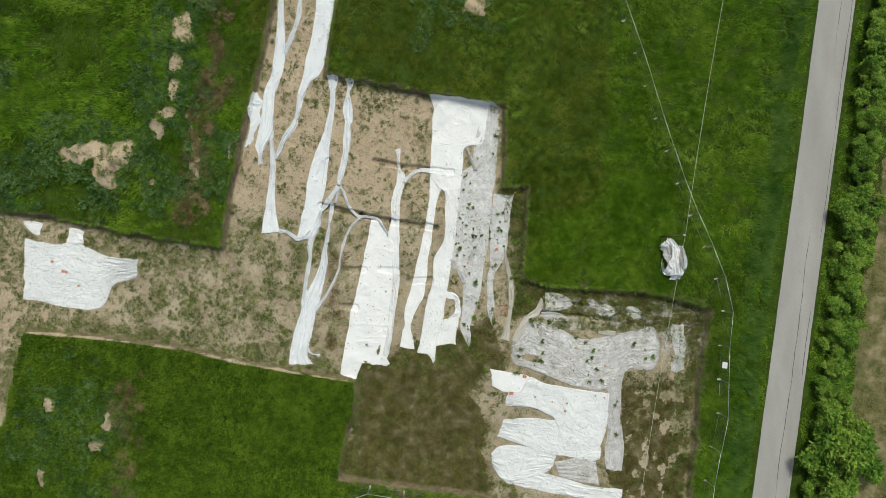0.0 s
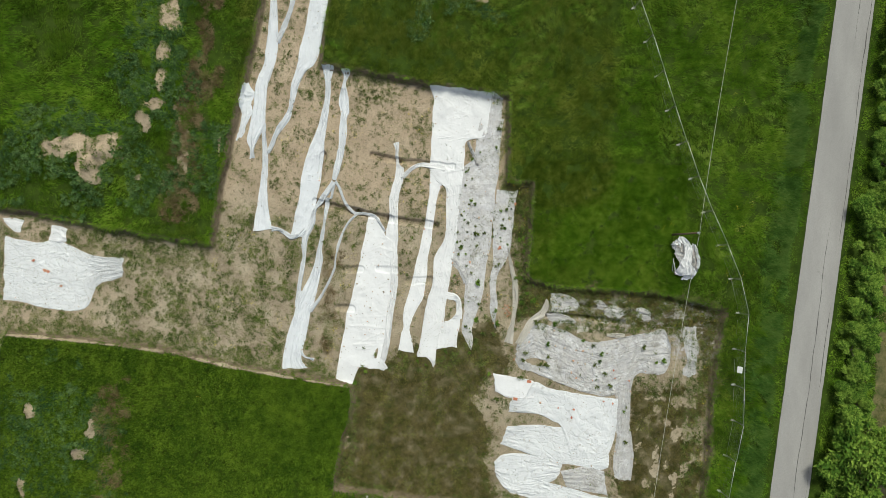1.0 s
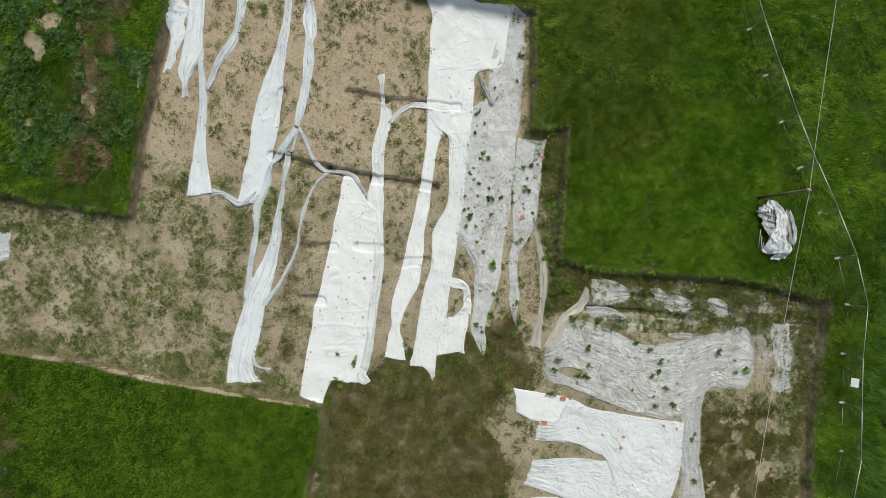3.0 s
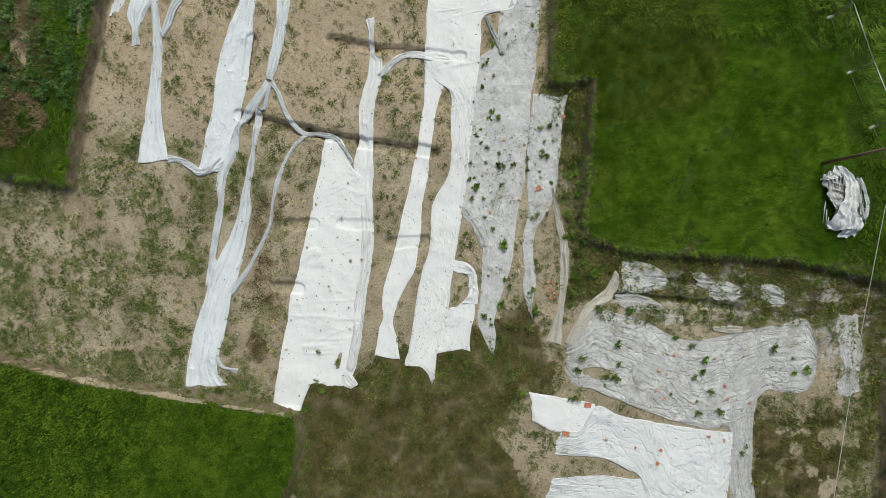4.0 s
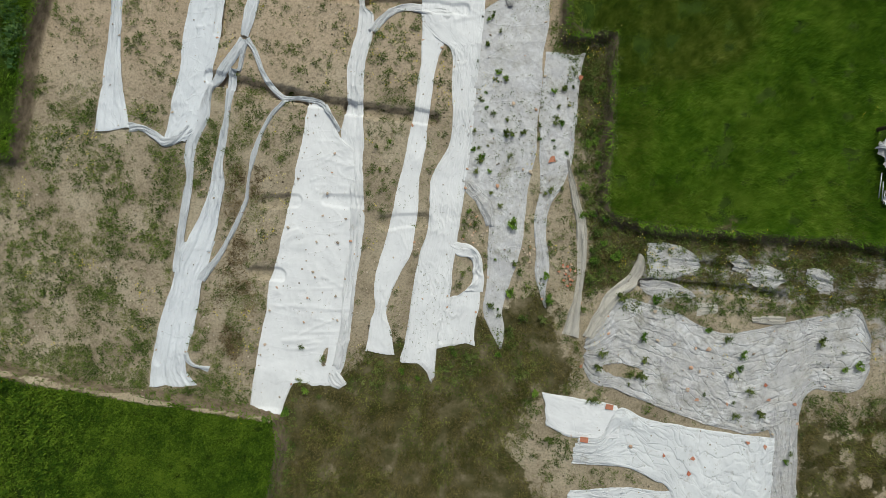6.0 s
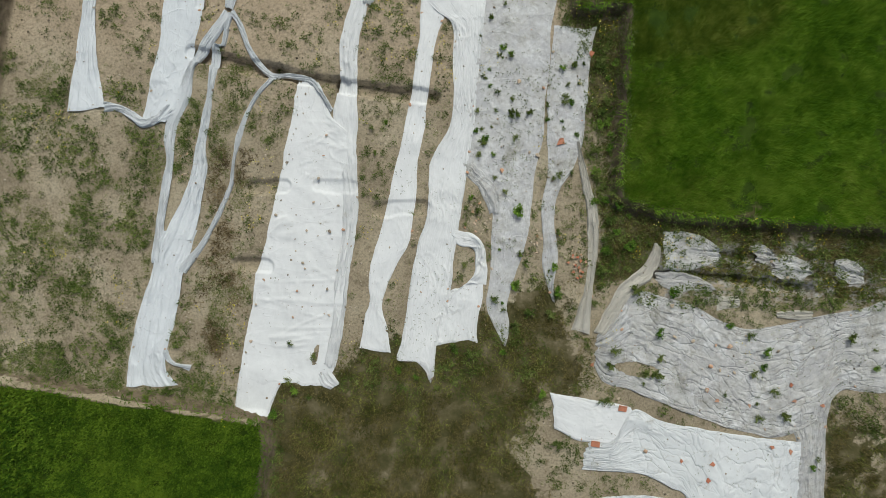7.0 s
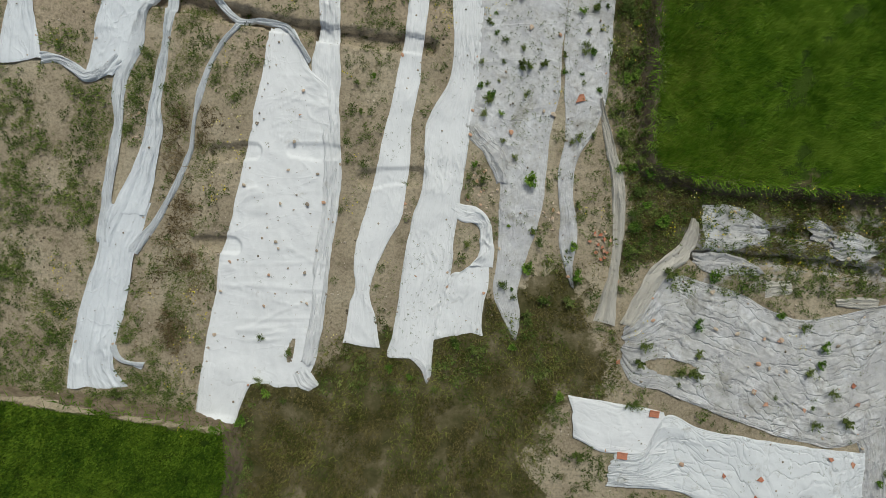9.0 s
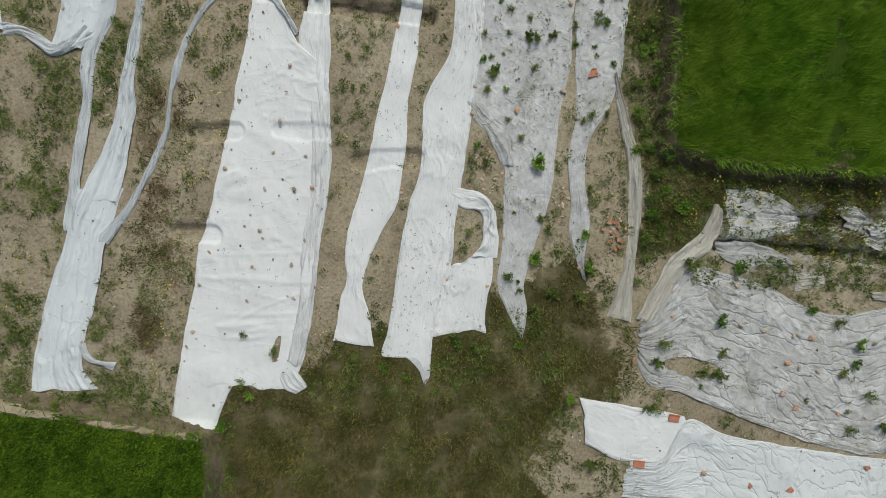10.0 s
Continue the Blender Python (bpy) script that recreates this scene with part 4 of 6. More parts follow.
sheet([(-43.22, 0.1, -43.17, -6.23), (-41.7, -0.26, -41.48, -6.35), (-39.96, -0.43, -39.74, -6.7), (-38.23, -0.15, -37.99, -6.93), (-37.06, -0.52, -36.25, -7.05), (-35.59, -1.17, -34.99, -6.6), (-34.3, -1.59, -34.03, -4.48), (-32.68, -1.71, -32.6, -3.91), (-31.64, -1.68, -31.63, -3.53)], CLOTH_DIRTY, 0.4, 1.0, "tattered white geotextile sheet with roof tile shards")
sheet([(-43.52, 1.83, -43.26, 1.26), (-42.59, 1.92, -42.31, 0.59), (-41.37, 1.73, -41.67, 0.5)], CLOTH, 0.8, 1.2, "small torn white geotextile flap")
sheet([(-38.75, 1.29, -38.92, -0.28), (-37.94, 1.2, -37.99, -0.37), (-37.17, 0.93, -37.3, -0.35)], CLOTH, 0.8, 1.2, "small torn white geotextile flap", lift=0.02)

# ---- plants of the meadow, joined as growth that nobody could count ----
RNG = np.random.RandomState(42)


def tri_blades(x, y, z, length, width, turn, rise):
    """One tapering blade a plant: base across its turn, tip leaning along it."""
    n = len(x)
    cx, sy = np.cos(turn), np.sin(turn)
    v = np.zeros((n, 3, 3))
    v[:, 0] = np.stack([x - sy * width / 2, y + cx * width / 2, z], -1)
    v[:, 1] = np.stack([x + sy * width / 2, y - cx * width / 2, z], -1)
    out = length * np.cos(rise)
    v[:, 2] = np.stack([x + cx * out, y + sy * out, z + length * np.sin(rise)], -1)
    return v.reshape(-1, 3), np.arange(n * 3).reshape(-1, 3)


def diamond_leaves(x, y, z, length, width, turn, rise, droop=0.5):
    """Pointed leaves with a bent midrib."""
    n = len(x)
    cx, sy = np.cos(turn), np.sin(turn)
    out = length * np.cos(rise)
    up = length * np.sin(rise)
    v = np.zeros((n, 4, 3))
    v[:, 0] = np.stack([x, y, z], -1)
    mx, my, mz = x + cx * out * 0.5, y + sy * out * 0.5, z + up * 0.7
    v[:, 1] = np.stack([mx - sy * width / 2, my + cx * width / 2, mz], -1)
    v[:, 2] = np.stack([x + cx * out, y + sy * out, z + up * (1 - droop * 0.5)], -1)
    v[:, 3] = np.stack([mx + sy * width / 2, my - cx * width / 2, mz], -1)
    return v.reshape(-1, 3), np.arange(n * 4).reshape(-1, 4)


def meadow():
    n = 1900000
    x, y = RNG.uniform(-50, 42, n), RNG.uniform(-29.5, 30.5, n)
    keep = RNG.rand(n) < np.where(np.abs(x) < 31, 0.95, 0.5)
    # the stretch beside the trench that the eye comes nearest to
    x, y = np.concatenate([x[keep], RNG.uniform(7, 23, 420000)]), np.concatenate([y[keep], RNG.uniform(-4, 9, 420000)])
    d = trench_dist(x, y)
    rd = road_dist(x, y)
    short = (x < -8) & (y < -8)
    ok = (d > 0.02 + np.where((x > 7) & (x < 24), 0.6, 0.1) * RNG.rand(len(x)) ** 2) & (np.abs(rd) > 2.0) & (rd < 6.6) & ~short
    x, y, d, rd = x[ok], y[ok], d[ok], rd[ok]
    clump = fbm(x, y, 0.9, 101, 3)
    ok = (np.abs(rd + (vnoise(x, y, 0.8, 103) - 0.5) * 0.5) > 2.12) & (clump > 0.24 + 0.34 * RNG.rand(len(x))) & (bare_mask(x, y) < 0.25 + 0.5 * RNG.rand(len(x)) ** 2)
    x, y, d, clump, rd = x[ok], y[ok], d[ok], clump[ok], rd[ok]
    m = len(x)
    near = smooth(5, 8, x) * smooth(26, 22, x) * smooth(-8, -6, y) * smooth(12, 8, y)
    tall = 0.78 + 0.45 * fbm(x, y, 5, 105, 3)
    length = (0.2 + 0.42 * RNG.rand(m)) * tall ** 1.4 * (0.3 + 1.4 * clump) * (1 - 0.3 * near) * np.where(np.abs(rd) < 3.3, 0.5, 1.0)
    sweep = (2 * math.pi * fbm(x, y, 6.0, 107, 3) * 1.6) * (1 - near) + near * (0.4 + 2.4 * (fbm(x, y, 3.0, 108, 3) - 0.5)) + (RNG.rand(m) - 0.5) * 2.6
    rise = radians(22) - radians(4) * near + (radians(48) - radians(5) * near) * RNG.rand(m)
    width = np.where(np.abs(x) < 31, 0.018 + 0.020 * RNG.rand(m), 0.035 + 0.03 * RNG.rand(m)) * (1 - 0.25 * near)
    z = ground_z(x, y, d) - 0.02
    # poorer, yellower sward on the disturbed ground about the trench
    poor = smooth(3.5, 6.5, y) * smooth(18, 14, x) * smooth(-22, -19, x) + 0.45 * smooth(6, 1, d) + 0.7 * (fbm(x, y, 3.5, 111, 4) - 0.5) > 0.35 + 0.5 * RNG.rand(m)
    for pick, mat, label in ((~poor, GRASS, "tall lush green meadow grass swept by wind"), (poor, GRASS_OLIVE, "thinner olive green grass near the trench")):
        v, f = tri_blades(x[pick], y[pick], z[pick], length[pick], width[pick], sweep[pick], rise[pick])
        thing("meadow_grass", mesh_of("meadow_grass", v, f, False), mat, label, "grass", kind="stuff")


def turf():
    """Low leafy growth, like a clover ley, on the ground south of the trench."""
    n = 640000
    x, y = np.concatenate([RNG.uniform(-46, -8, n // 2), RNG.uniform(-21, -8.5, n // 2)]), np.concatenate([RNG.uniform(-29, -9, n // 2), RNG.uniform(-23, -11.5, n // 2)])
    d = trench_dist(x, y)
    tuft = fbm(x, y, 0.5, 109, 2)
    close = smooth(-21, -14, x) * smooth(-23, -17, y)
    ok = ((np.arange(n) < n // 2) | (RNG.rand(n) < close)) & (d > 0.03 + 0.1 * RNG.rand(n)) & (tuft > 0.1 + 0.25 * RNG.rand(n)) & (bare_mask(x, y) < 0.25 + 0.5 * RNG.rand(n) ** 2)
    x, y, d, tuft, close = x[ok], y[ok], d[ok], tuft[ok], close[ok]
    m = len(x)
    lump = fbm(x, y, 1.8, 110, 3)
    length = (0.05 + 0.08 * RNG.rand(m)) * (0.7 + 0.6 * tuft) * (1.8 - 0.8 * close)
    z = ground_z(x, y, d) - 0.02 + np.clip(tuft - 0.2, 0, 1) * 0.45 * RNG.rand(m) + 0.2 * lump
    v, f = tri_blades(x, y, z, length, length * (0.3 + 0.35 * RNG.rand(m)), RNG.rand(m) * 6.28, radians(5) + radians(65) * RNG.rand(m))
    thing("turf", mesh_of("turf", v, f, False), GRASS_SHORT, "short dense deep green turf beside the trench", "grass", kind="stuff")


def tall_tufts():
    """Tall pale tussocks lying over in the wind."""
    n = 5500
    x, y = RNG.uniform(-22, 33, n), RNG.uniform(-6, 30, n)
    d = trench_dist(x, y)
    w = fbm(x, y, 5.0, 181, 4)
    ok = (d > 0.5) & ((x < 6) | (y > 9) | (x > 24)) & (np.abs(road_dist(x, y)) > 3.2) & (w > 0.5 + 0.12 * RNG.rand(n)) & (bare_mask(x, y) < 0.2)
    x, y, d = x[ok], y[ok], d[ok]
    k = np.repeat(np.arange(len(x)), 16)
    m = len(k)
    px, py = x[k] + RNG.normal(0, 0.13, m), y[k] + RNG.normal(0, 0.13, m)
    way = 2 * math.pi * fbm(px, py, 6.0, 107, 3) * 1.6 + RNG.normal(0, 0.35, m)
    z = ground_z(px, py) + 0.05
    v, f = tri_blades(px, py, z, 0.45 + 0.5 * RNG.rand(m), 0.02 + 0.018 * RNG.rand(m), way, radians(22) + radians(25) * RNG.rand(m))
    pale = leaf_material("tall_tussock_blades", (0.036, 0.095, 0.006), (0.080, 0.165, 0.012), (0.18, 0.27, 0.04), 0.35, blades=0.3)
    thing("tall_grass", mesh_of("tall_grass", v, f, False), pale, "tall pale tussocks of grass lying over", "grass", kind="stuff")


def roadside_grass():
    """A crest of taller grass a little way off the lane, leaning towards it."""
    n = 60000
    (cx, cy), (dx, dy) = ROAD
    l = math.hypot(dx, dy)
    s = RNG.uniform(-34, 34, n)
    off = -3.5 - np.abs(RNG.normal(0, 0.9, n)) + (fbm(s, 0 * s, 5.0, 195, 3) - 0.5) * 1.6
    x, y = cx + dx / l * s + dy / l * off, cy + dy / l * s - dx / l * off
    ok = fbm(x, y, 1.2, 197, 3) > 0.38 + 0.15 * RNG.rand(n)
    x, y = x[ok], y[ok]
    m = len(x)
    v, f = tri_blades(x, y, ground_z(x, y) + 0.05, 0.5 + 0.5 * RNG.rand(m), 0.03 + 0.025 * RNG.rand(m), RNG.normal(-0.3, 0.8, m), radians(25) + radians(40) * RNG.rand(m))
    deep = leaf_material("roadside_blades", (0.026, 0.078, 0.010), (0.058, 0.140, 0.020), (0.13, 0.22, 0.045), 0.35)
    thing("roadside_grass", mesh_of("roadside_grass", v, f, False), deep, "rank tall grass leaning over beside the lane", "grass", kind="stuff")


def rim_fringe():
    """Long grass hanging over the trench's edge."""
    n = 700000
    x, y = RNG.uniform(-50, 30, n), RNG.uniform(-29, 31, n)
    d = trench_dist(x, y)
    ok = (d > -0.06) & (d < 0.2) & (fbm(x, y, 0.8, 191, 3) > 0.4 + 0.12 * RNG.rand(n)) & (bare_mask(x, y) < 0.5)
    x, y, d = x[ok], y[ok], d[ok]
    m = len(x)
    e = 0.15
    inward = np.arctan2(trench_dist(x, y - e) - trench_dist(x, y + e), trench_dist(x - e, y) - trench_dist(x + e, y))
    v, f = tri_blades(x, y, ground_z(x, y, d + 0.1) + 0.03, 0.2 + 0.35 * RNG.rand(m), 0.02 + 0.02 * RNG.rand(m), inward + RNG.normal(0, 0.9, m), radians(5) + radians(45) * RNG.rand(m))
    thing("rim_grass", mesh_of("rim_grass", v, f, False), GRASS, "long grass hanging over the trench edge", "grass", kind="stuff")


meadow()
turf()
tall_tufts()
roadside_grass()
rim_fringe()


def dry_grass():
    n = 700000
    x, y = np.concatenate([RNG.uniform(-11, 9, n // 2), RNG.uniform(9, 27.5, n // 2)]), np.concatenate([RNG.uniform(-26, 7.5, n // 2), RNG.uniform(-29, -2, n // 2)])
    dd = dry_dist(x, y)
    d = trench_dist(x, y)
    patch = fbm(x, y, 2.2, 53, 4)
    tuft = fbm(x, y, 0.7, 113, 3)
    ok = (dd + (patch - 0.5) * 2.4 < 0.1 + 1.3 * RNG.rand(n) ** 2.5) & (d < -0.02) & (tuft > 0.38 + 0.14 * RNG.rand(n) + 0.3 * smooth(17, 21, x) * (y < -13) * smooth(0.46, 0.66, fbm(x, y, 0.9, 57, 5))) & (covered(x, y) == 0)
    x, y, d, tuft = x[ok], y[ok], d[ok], tuft[ok]
    m = len(x)
    v, f = tri_blades(x, y, ground_z(x, y, d) - 0.01, (0.08 + 0.17 * RNG.rand(m)) * (0.5 + tuft), 0.016 + 0.018 * RNG.rand(m), RNG.rand(m) * 2 * math.pi, radians(25) + radians(55) * RNG.rand(m))
    thing("dry_grass", mesh_of("dry_grass", v, f, False), DRY_GRASS, "short brownish dry grass on unexcavated soil", "grass", kind="stuff")
    n = 260000
    x, y = RNG.uniform(-11, 27.5, n), RNG.uniform(-29, 7.5, n)
    d = trench_dist(x, y)
    ok = (dry_dist(x, y) < 0.3) & (d < 0.0) & (fbm(x, y, 1.3, 161, 4) + 0.25 * (fbm(x, y, 6, 163, 2) - 0.5) > 0.465 + 0.08 * RNG.rand(n)) & (covered(x, y) == 0)
    x, y, d = x[ok], y[ok], d[ok]
    m = len(x)
    v, f = tri_blades(x, y, ground_z(x, y, d) - 0.01, 0.11 + 0.2 * RNG.rand(m), 0.018 + 0.02 * RNG.rand(m), RNG.rand(m) * 6.28, radians(25) + radians(50) * RNG.rand(m))
    olive = leaf_material("olive_tufts", (0.042, 0.076, 0.010), (0.092, 0.120, 0.020), (0.22, 0.225, 0.055), 0.5)
    thing("olive_tufts", mesh_of("olive_tufts", v, f, False), olive, "olive green grass tufts among the dry grass", "grass", kind="stuff")
    # reddish dead stalks beside the spoil ridge and straw along the far track
    n = 40000
    x, y = RNG.uniform(39, 49, n), RNG.uniform(-29, 31, n)
    ok = (road_dist(x, y) > 6.2) & (fbm(x, y, 2.5, 115, 4) > 0.40 + 0.1 * RNG.rand(n))
    x, y = x[ok], y[ok]
    m = len(x)
    v, f = tri_blades(x, y, ground_z(x, y), 0.15 + 0.3 * RNG.rand(m), 0.03 + 0.03 * RNG.rand(m), RNG.rand(m) * 6.28, radians(15) + radians(50) * RNG.rand(m))
    straw = leaf_material("field_grass", (0.050, 0.085, 0.015), (0.115, 0.14, 0.035), (0.24, 0.22, 0.09), 0.4)
    thing("field_grass", mesh_of("field_grass", v, f, False), straw, "pale green and straw field grass beyond the hedge", "grass", kind="stuff")
    n = 120000
    x, y = np.concatenate([RNG.uniform(-28, -21, n // 2), RNG.uniform(-34, -28, n // 2)]), np.concatenate([RNG.uniform(2, 30, n // 2), RNG.uniform(-27, -13, n // 2)])
    d = trench_dist(x, y)
    w = fbm(x, y, 3.0, 117, 4)
    mid = -25.1 + (y - 12) * 0.13
    ok = (d > 0.2) & ((np.abs(x - mid) < 1.5 + 4 * (w - 0.5)) & (y > 0) | (np.abs(x + 31.6) < 1.3 + 5 * (w - 0.5)) & (y < 0)) & (fbm(x, y, 0.7, 118, 2) > 0.4 + 0.2 * RNG.rand(n))
    x, y, d = x[ok], y[ok], d[ok]
    m = len(x)
    v, f = tri_blades(x, y, ground_z(x, y, d), 0.3 + 0.35 * RNG.rand(m), 0.03 + 0.03 * RNG.rand(m), RNG.rand(m) * 2 * math.pi, radians(15) + radians(50) * RNG.rand(m))
    band = RNG.rand(9000) * 10.5 - 1.2
    bx, by = -10.95 - 0.07 * band + RNG.normal(0, 0.55, 9000), -1.4 - band
    keep = (covered(bx, by) == 0) & (fbm(bx, by, 1.0, 119, 4) > 0.44 + 0.22 * RNG.rand(9000))
    bx, by = bx[keep], by[keep]
    bv, bf = tri_blades(bx, by, ground_z(bx, by), 0.10 + 0.2 * RNG.rand(len(bx)), 0.02 + 0.02 * RNG.rand(len(bx)), RNG.rand(len(bx)) * 6.28, radians(20) + radians(50) * RNG.rand(len(bx)))
    v, f = np.concatenate([v, bv]), np.concatenate([f, bf + len(v)])
    red = leaf_material("dead_stalks", (0.08, 0.058, 0.026), (0.155, 0.115, 0.058), (0.27, 0.215, 0.125), 0.5)
    thing("dead_stalks", mesh_of("dead_stalks", v, f, False), red, "reddish brown dead stalks among green weeds", "grass", kind="stuff")


dry_grass()


def rosettes(x, y, z, size, per, mat, name, label, upright=(5, 50), slim=0.4, fine=1.0):
    """Low clumps: leaves thick about each middle, pointing outwards."""
    n = len(x)
    k = np.repeat(np.arange(n), per)
    m = len(k)
    off = size[k] * 0.42 * RNG.rand(m) ** 0.7
    ang = RNG.rand(m) * 2 * math.pi
    lx, ly = x[k] + off * np.cos(ang), y[k] + off * np.sin(ang)
    ln = size[k] * (0.22 + 0.34 * RNG.rand(m)) * fine
    rise = radians(upright[0]) + radians(upright[1] - upright[0]) * RNG.rand(m)
    zz = z[k] + (size[k] - off) * 0.4 * RNG.rand(m)
    v, f = tri_blades(lx, ly, zz, ln, ln * slim * (0.7 + 0.8 * RNG.rand(m)), ang + (RNG.rand(m) - 0.5) * 2.2, rise)
    return thing(name, mesh_of(name, v, f, False), mat, label, "weeds", kind="stuff")


def floor_weeds():
    n = 120000
    x, y = RNG.uniform(-50, 27.5, n), RNG.uniform(-29, 31, n)
    d = trench_dist(x, y)
    green = fbm(x, y, 5.0, 121, 3)
    fine = fbm(x, y, 0.8, 123, 2)
    dd = dry_dist(x, y)
    west = smooth(-10, -22, x) * smooth(4, -2, y)
    prob = np.clip(0.37 + 0.9 * (green - 0.5) + 1.6 * (fine - 0.5) + 1.6 * (fbm(x, y, 0.4, 125, 2) - 0.5) + 0.06 * west, 0.03, 1)
    ok = (d < -0.15) & (RNG.rand(n) < prob) & (covered(x, y) == 0) & (dd > -0.3)
    x, y, d, green = x[ok], y[ok], d[ok], green[ok]
    z = ground_z(x, y, d)
    size = (0.13 + 0.40 * RNG.rand(len(x)) ** 2.4) * (0.7 + 0.7 * green) * (1 + 0.15 * west[ok])
    rosettes(x, y, z, size, 30, WEED, "trench_weeds", "small grey-green weeds scattered over sandy soil", (5, 55), 0.48, 0.4)
    # fine low growth between them, thickest on the western floor
    n = 640000
    x = np.concatenate([RNG.uniform(-50, 27.5, n // 2), RNG.uniform(-46, -9, n // 2)])
    y = np.concatenate([RNG.uniform(-29, 31, n // 2), RNG.uniform(-13.5, 4, n // 2)])
    d = trench_dist(x, y)
    w = smooth(-8, -17, x) * smooth(5, 0, y)
    edge = smooth(-1.4, -0.2, d)
    ok = (d < -0.1) & (fbm(x, y, 1.1, 151, 4) - 0.005 * w + 0.10 * edge + 0.14 * (fbm(x, y, 5.0, 121, 3) - 0.5) > 0.535 + 0.12 * RNG.rand(n)) & ((covered(x, y) == 0) & (dry_dist(x, y) > -0.4) | (covered(x, y) == 1) & (RNG.rand(n) < 0.35))
    x, y, d = x[ok], y[ok], d[ok]
    m = len(x)
    v, f = tri_blades(x, y, ground_z(x, y, d) - 0.01 + 0.05 * (covered(x, y) == 1), 0.05 + 0.13 * RNG.rand(m), 0.014 + 0.016 * RNG.rand(m), RNG.rand(m) * 6.28, radians(20) + radians(55) * RNG.rand(m))
    low = leaf_material("low_floor_growth", (0.056, 0.094, 0.014), (0.118, 0.162, 0.030), (0.23, 0.25, 0.08), 0.6)
    thing("floor_growth", mesh_of("floor_growth", v, f, False), low, "fine olive grass and seedlings on the trench floor", "grass", kind="stuff")
    # a taller fringe under the banks and along the rims of the sheets
    n = 110000
    x, y = RNG.uniform(-50, 27.5, n), RNG.uniform(-29, 31, n)
    d = trench_dist(x, y)
    f2 = fbm(x, y, 1.6, 127, 3)
    east = ((x > 6.3) & (y < 8) & (d > -2.6) & (d < 0.3)) | ((x > 9) & (y > -7.5) & (y < -3))
    ok = (((d < -0.05) & (d > -0.9) & (f2 > 0.52)) | ((d < -0.3) & (d > -1.5) & (x < -8) & (y < -8) & (f2 > 0.36)) | (east & (f2 > 0.29)) | ((x < -12.5) & (y < 3) & (d < -0.3) & (f2 > 0.535)) | ((dry_dist(x, y) < 0.4) & (d < -0.2) & (y > -12) & (f2 > 0.53))) & (covered(x, y) < 2)
    x, y, d = x[ok], y[ok], d[ok]
    rosettes(x, y, ground_z(x, y, d), 0.16 + 0.36 * RNG.rand(len(x)) ** 1.5, 16, BANKWEED, "bank_weeds", "dense green weeds at the foot of the banks", (15, 60), 0.34, 0.65)


floor_weeds()


def sheet_seedlings():
    """Seedlings rooted in the dirt that has gathered on the sheets."""
    n = 90000
    x, y = np.concatenate([RNG.uniform(-10, 7, n // 2), RNG.uniform(5, 24, n // 4), RNG.uniform(-44, -31, n // 4)]), np.concatenate([RNG.uniform(-12, 16, n // 2), RNG.uniform(-25, -6, n // 4), RNG.uniform(-7, 1, n // 4)])
    cov = covered(x, y)
    patch = fbm(x, y, 1.6, 199, 3)
    strip = smooth(-3.0, -2.2, x) * smooth(1.4, 0.8, x) * smooth(1.0, -1.5, y)
    ok = (trench_dist(x, y) < -0.3) & ((cov == 2) & (RNG.rand(n) < 0.012 + 0.18 * strip * (patch > 0.42) + 0.05 * (y < -14) + 0.05 * (x < -30)) | (cov == 1) & (RNG.rand(n) < 0.012 + 0.16 * smooth(0.54, 0.64, patch) * (x < 7)))
    x, y, cov = x[ok], y[ok], cov[ok]
    size = np.where(cov == 1, 0.08 + 0.2 * RNG.rand(len(x)) ** 2, 0.06 + 0.09 * RNG.rand(len(x)) ** 2)
    rosettes(x, y, ground_z(x, y) + 0.07, size, 9, WEED, "sheet_seedlings", "tiny seedlings rooted in dirt on the sheets", (5, 55), 0.35, 0.7)


sheet_seedlings()


def brambles():
    n = 40000
    x, y = RNG.uniform(-50, 14, n), RNG.uniform(-29, 31, n)
    d = trench_dist(x, y)
    w = fbm(x, y, 2.4, 131, 4)
    near = np.zeros(n)
    for mx, my, r, h in MOUNDS:
        near = np.maximum(near, np.exp(-((x - mx) ** 2 + (y - my) ** 2) / (r * 1.6) ** 2))
    for mx, my, r in ((-48, 24, 4), (-48, 16, 3), (-30.3, 21, 2), (-30.3, 16.5, 2.2), (-30, 11, 2.5), (-29, 6.5, 3), (-35, 4.8, 3), (-41, 6.5, 2.5), (-45, 6, 2.5), (-1, 25.8, 4.5), (0.5, 23.2, 3), (-37, -21, 5), (-35.5, -15.5, 3.5), (-36, -26, 5)):
        near = np.maximum(near, 0.8 * np.exp(-((x - mx) ** 2 + (y - my) ** 2) / r ** 2))
    ok = (d > 0.15) & (near + (w - 0.5) * 1.5 > 0.42) & (near > 0.12) & (bare_mask(x, y) < 0.4)
    x, y, d = x[ok], y[ok], d[ok]
    rosettes(x, y, ground_z(x, y, d) + 0.1, 0.25 + 0.4 * RNG.rand(len(x)), 18, BRAMBLE, "brambles", "dark green brambles and nettles on spoil heaps", (0, 55), 0.55, 0.8)

    n = 60000
    x, y = RNG.uniform(-44, 5, n), RNG.uniform(-27, 29, n)
    ok = (bare_mask(x, y) > 0.15) & (RNG.rand(n) < 0.55) & (fbm(x, y, 1.0, 137, 4) > 0.47) & (trench_dist(x, y) > 0.6)
    x, y = x[ok], y[ok]
    rosettes(x, y, ground_z(x, y), 0.15 + 0.4 * RNG.rand(len(x)) ** 2, 12, BANKWEED, "heap_weeds", "sparse weeds creeping over bare spoil heaps", (5, 50), 0.4)


brambles()


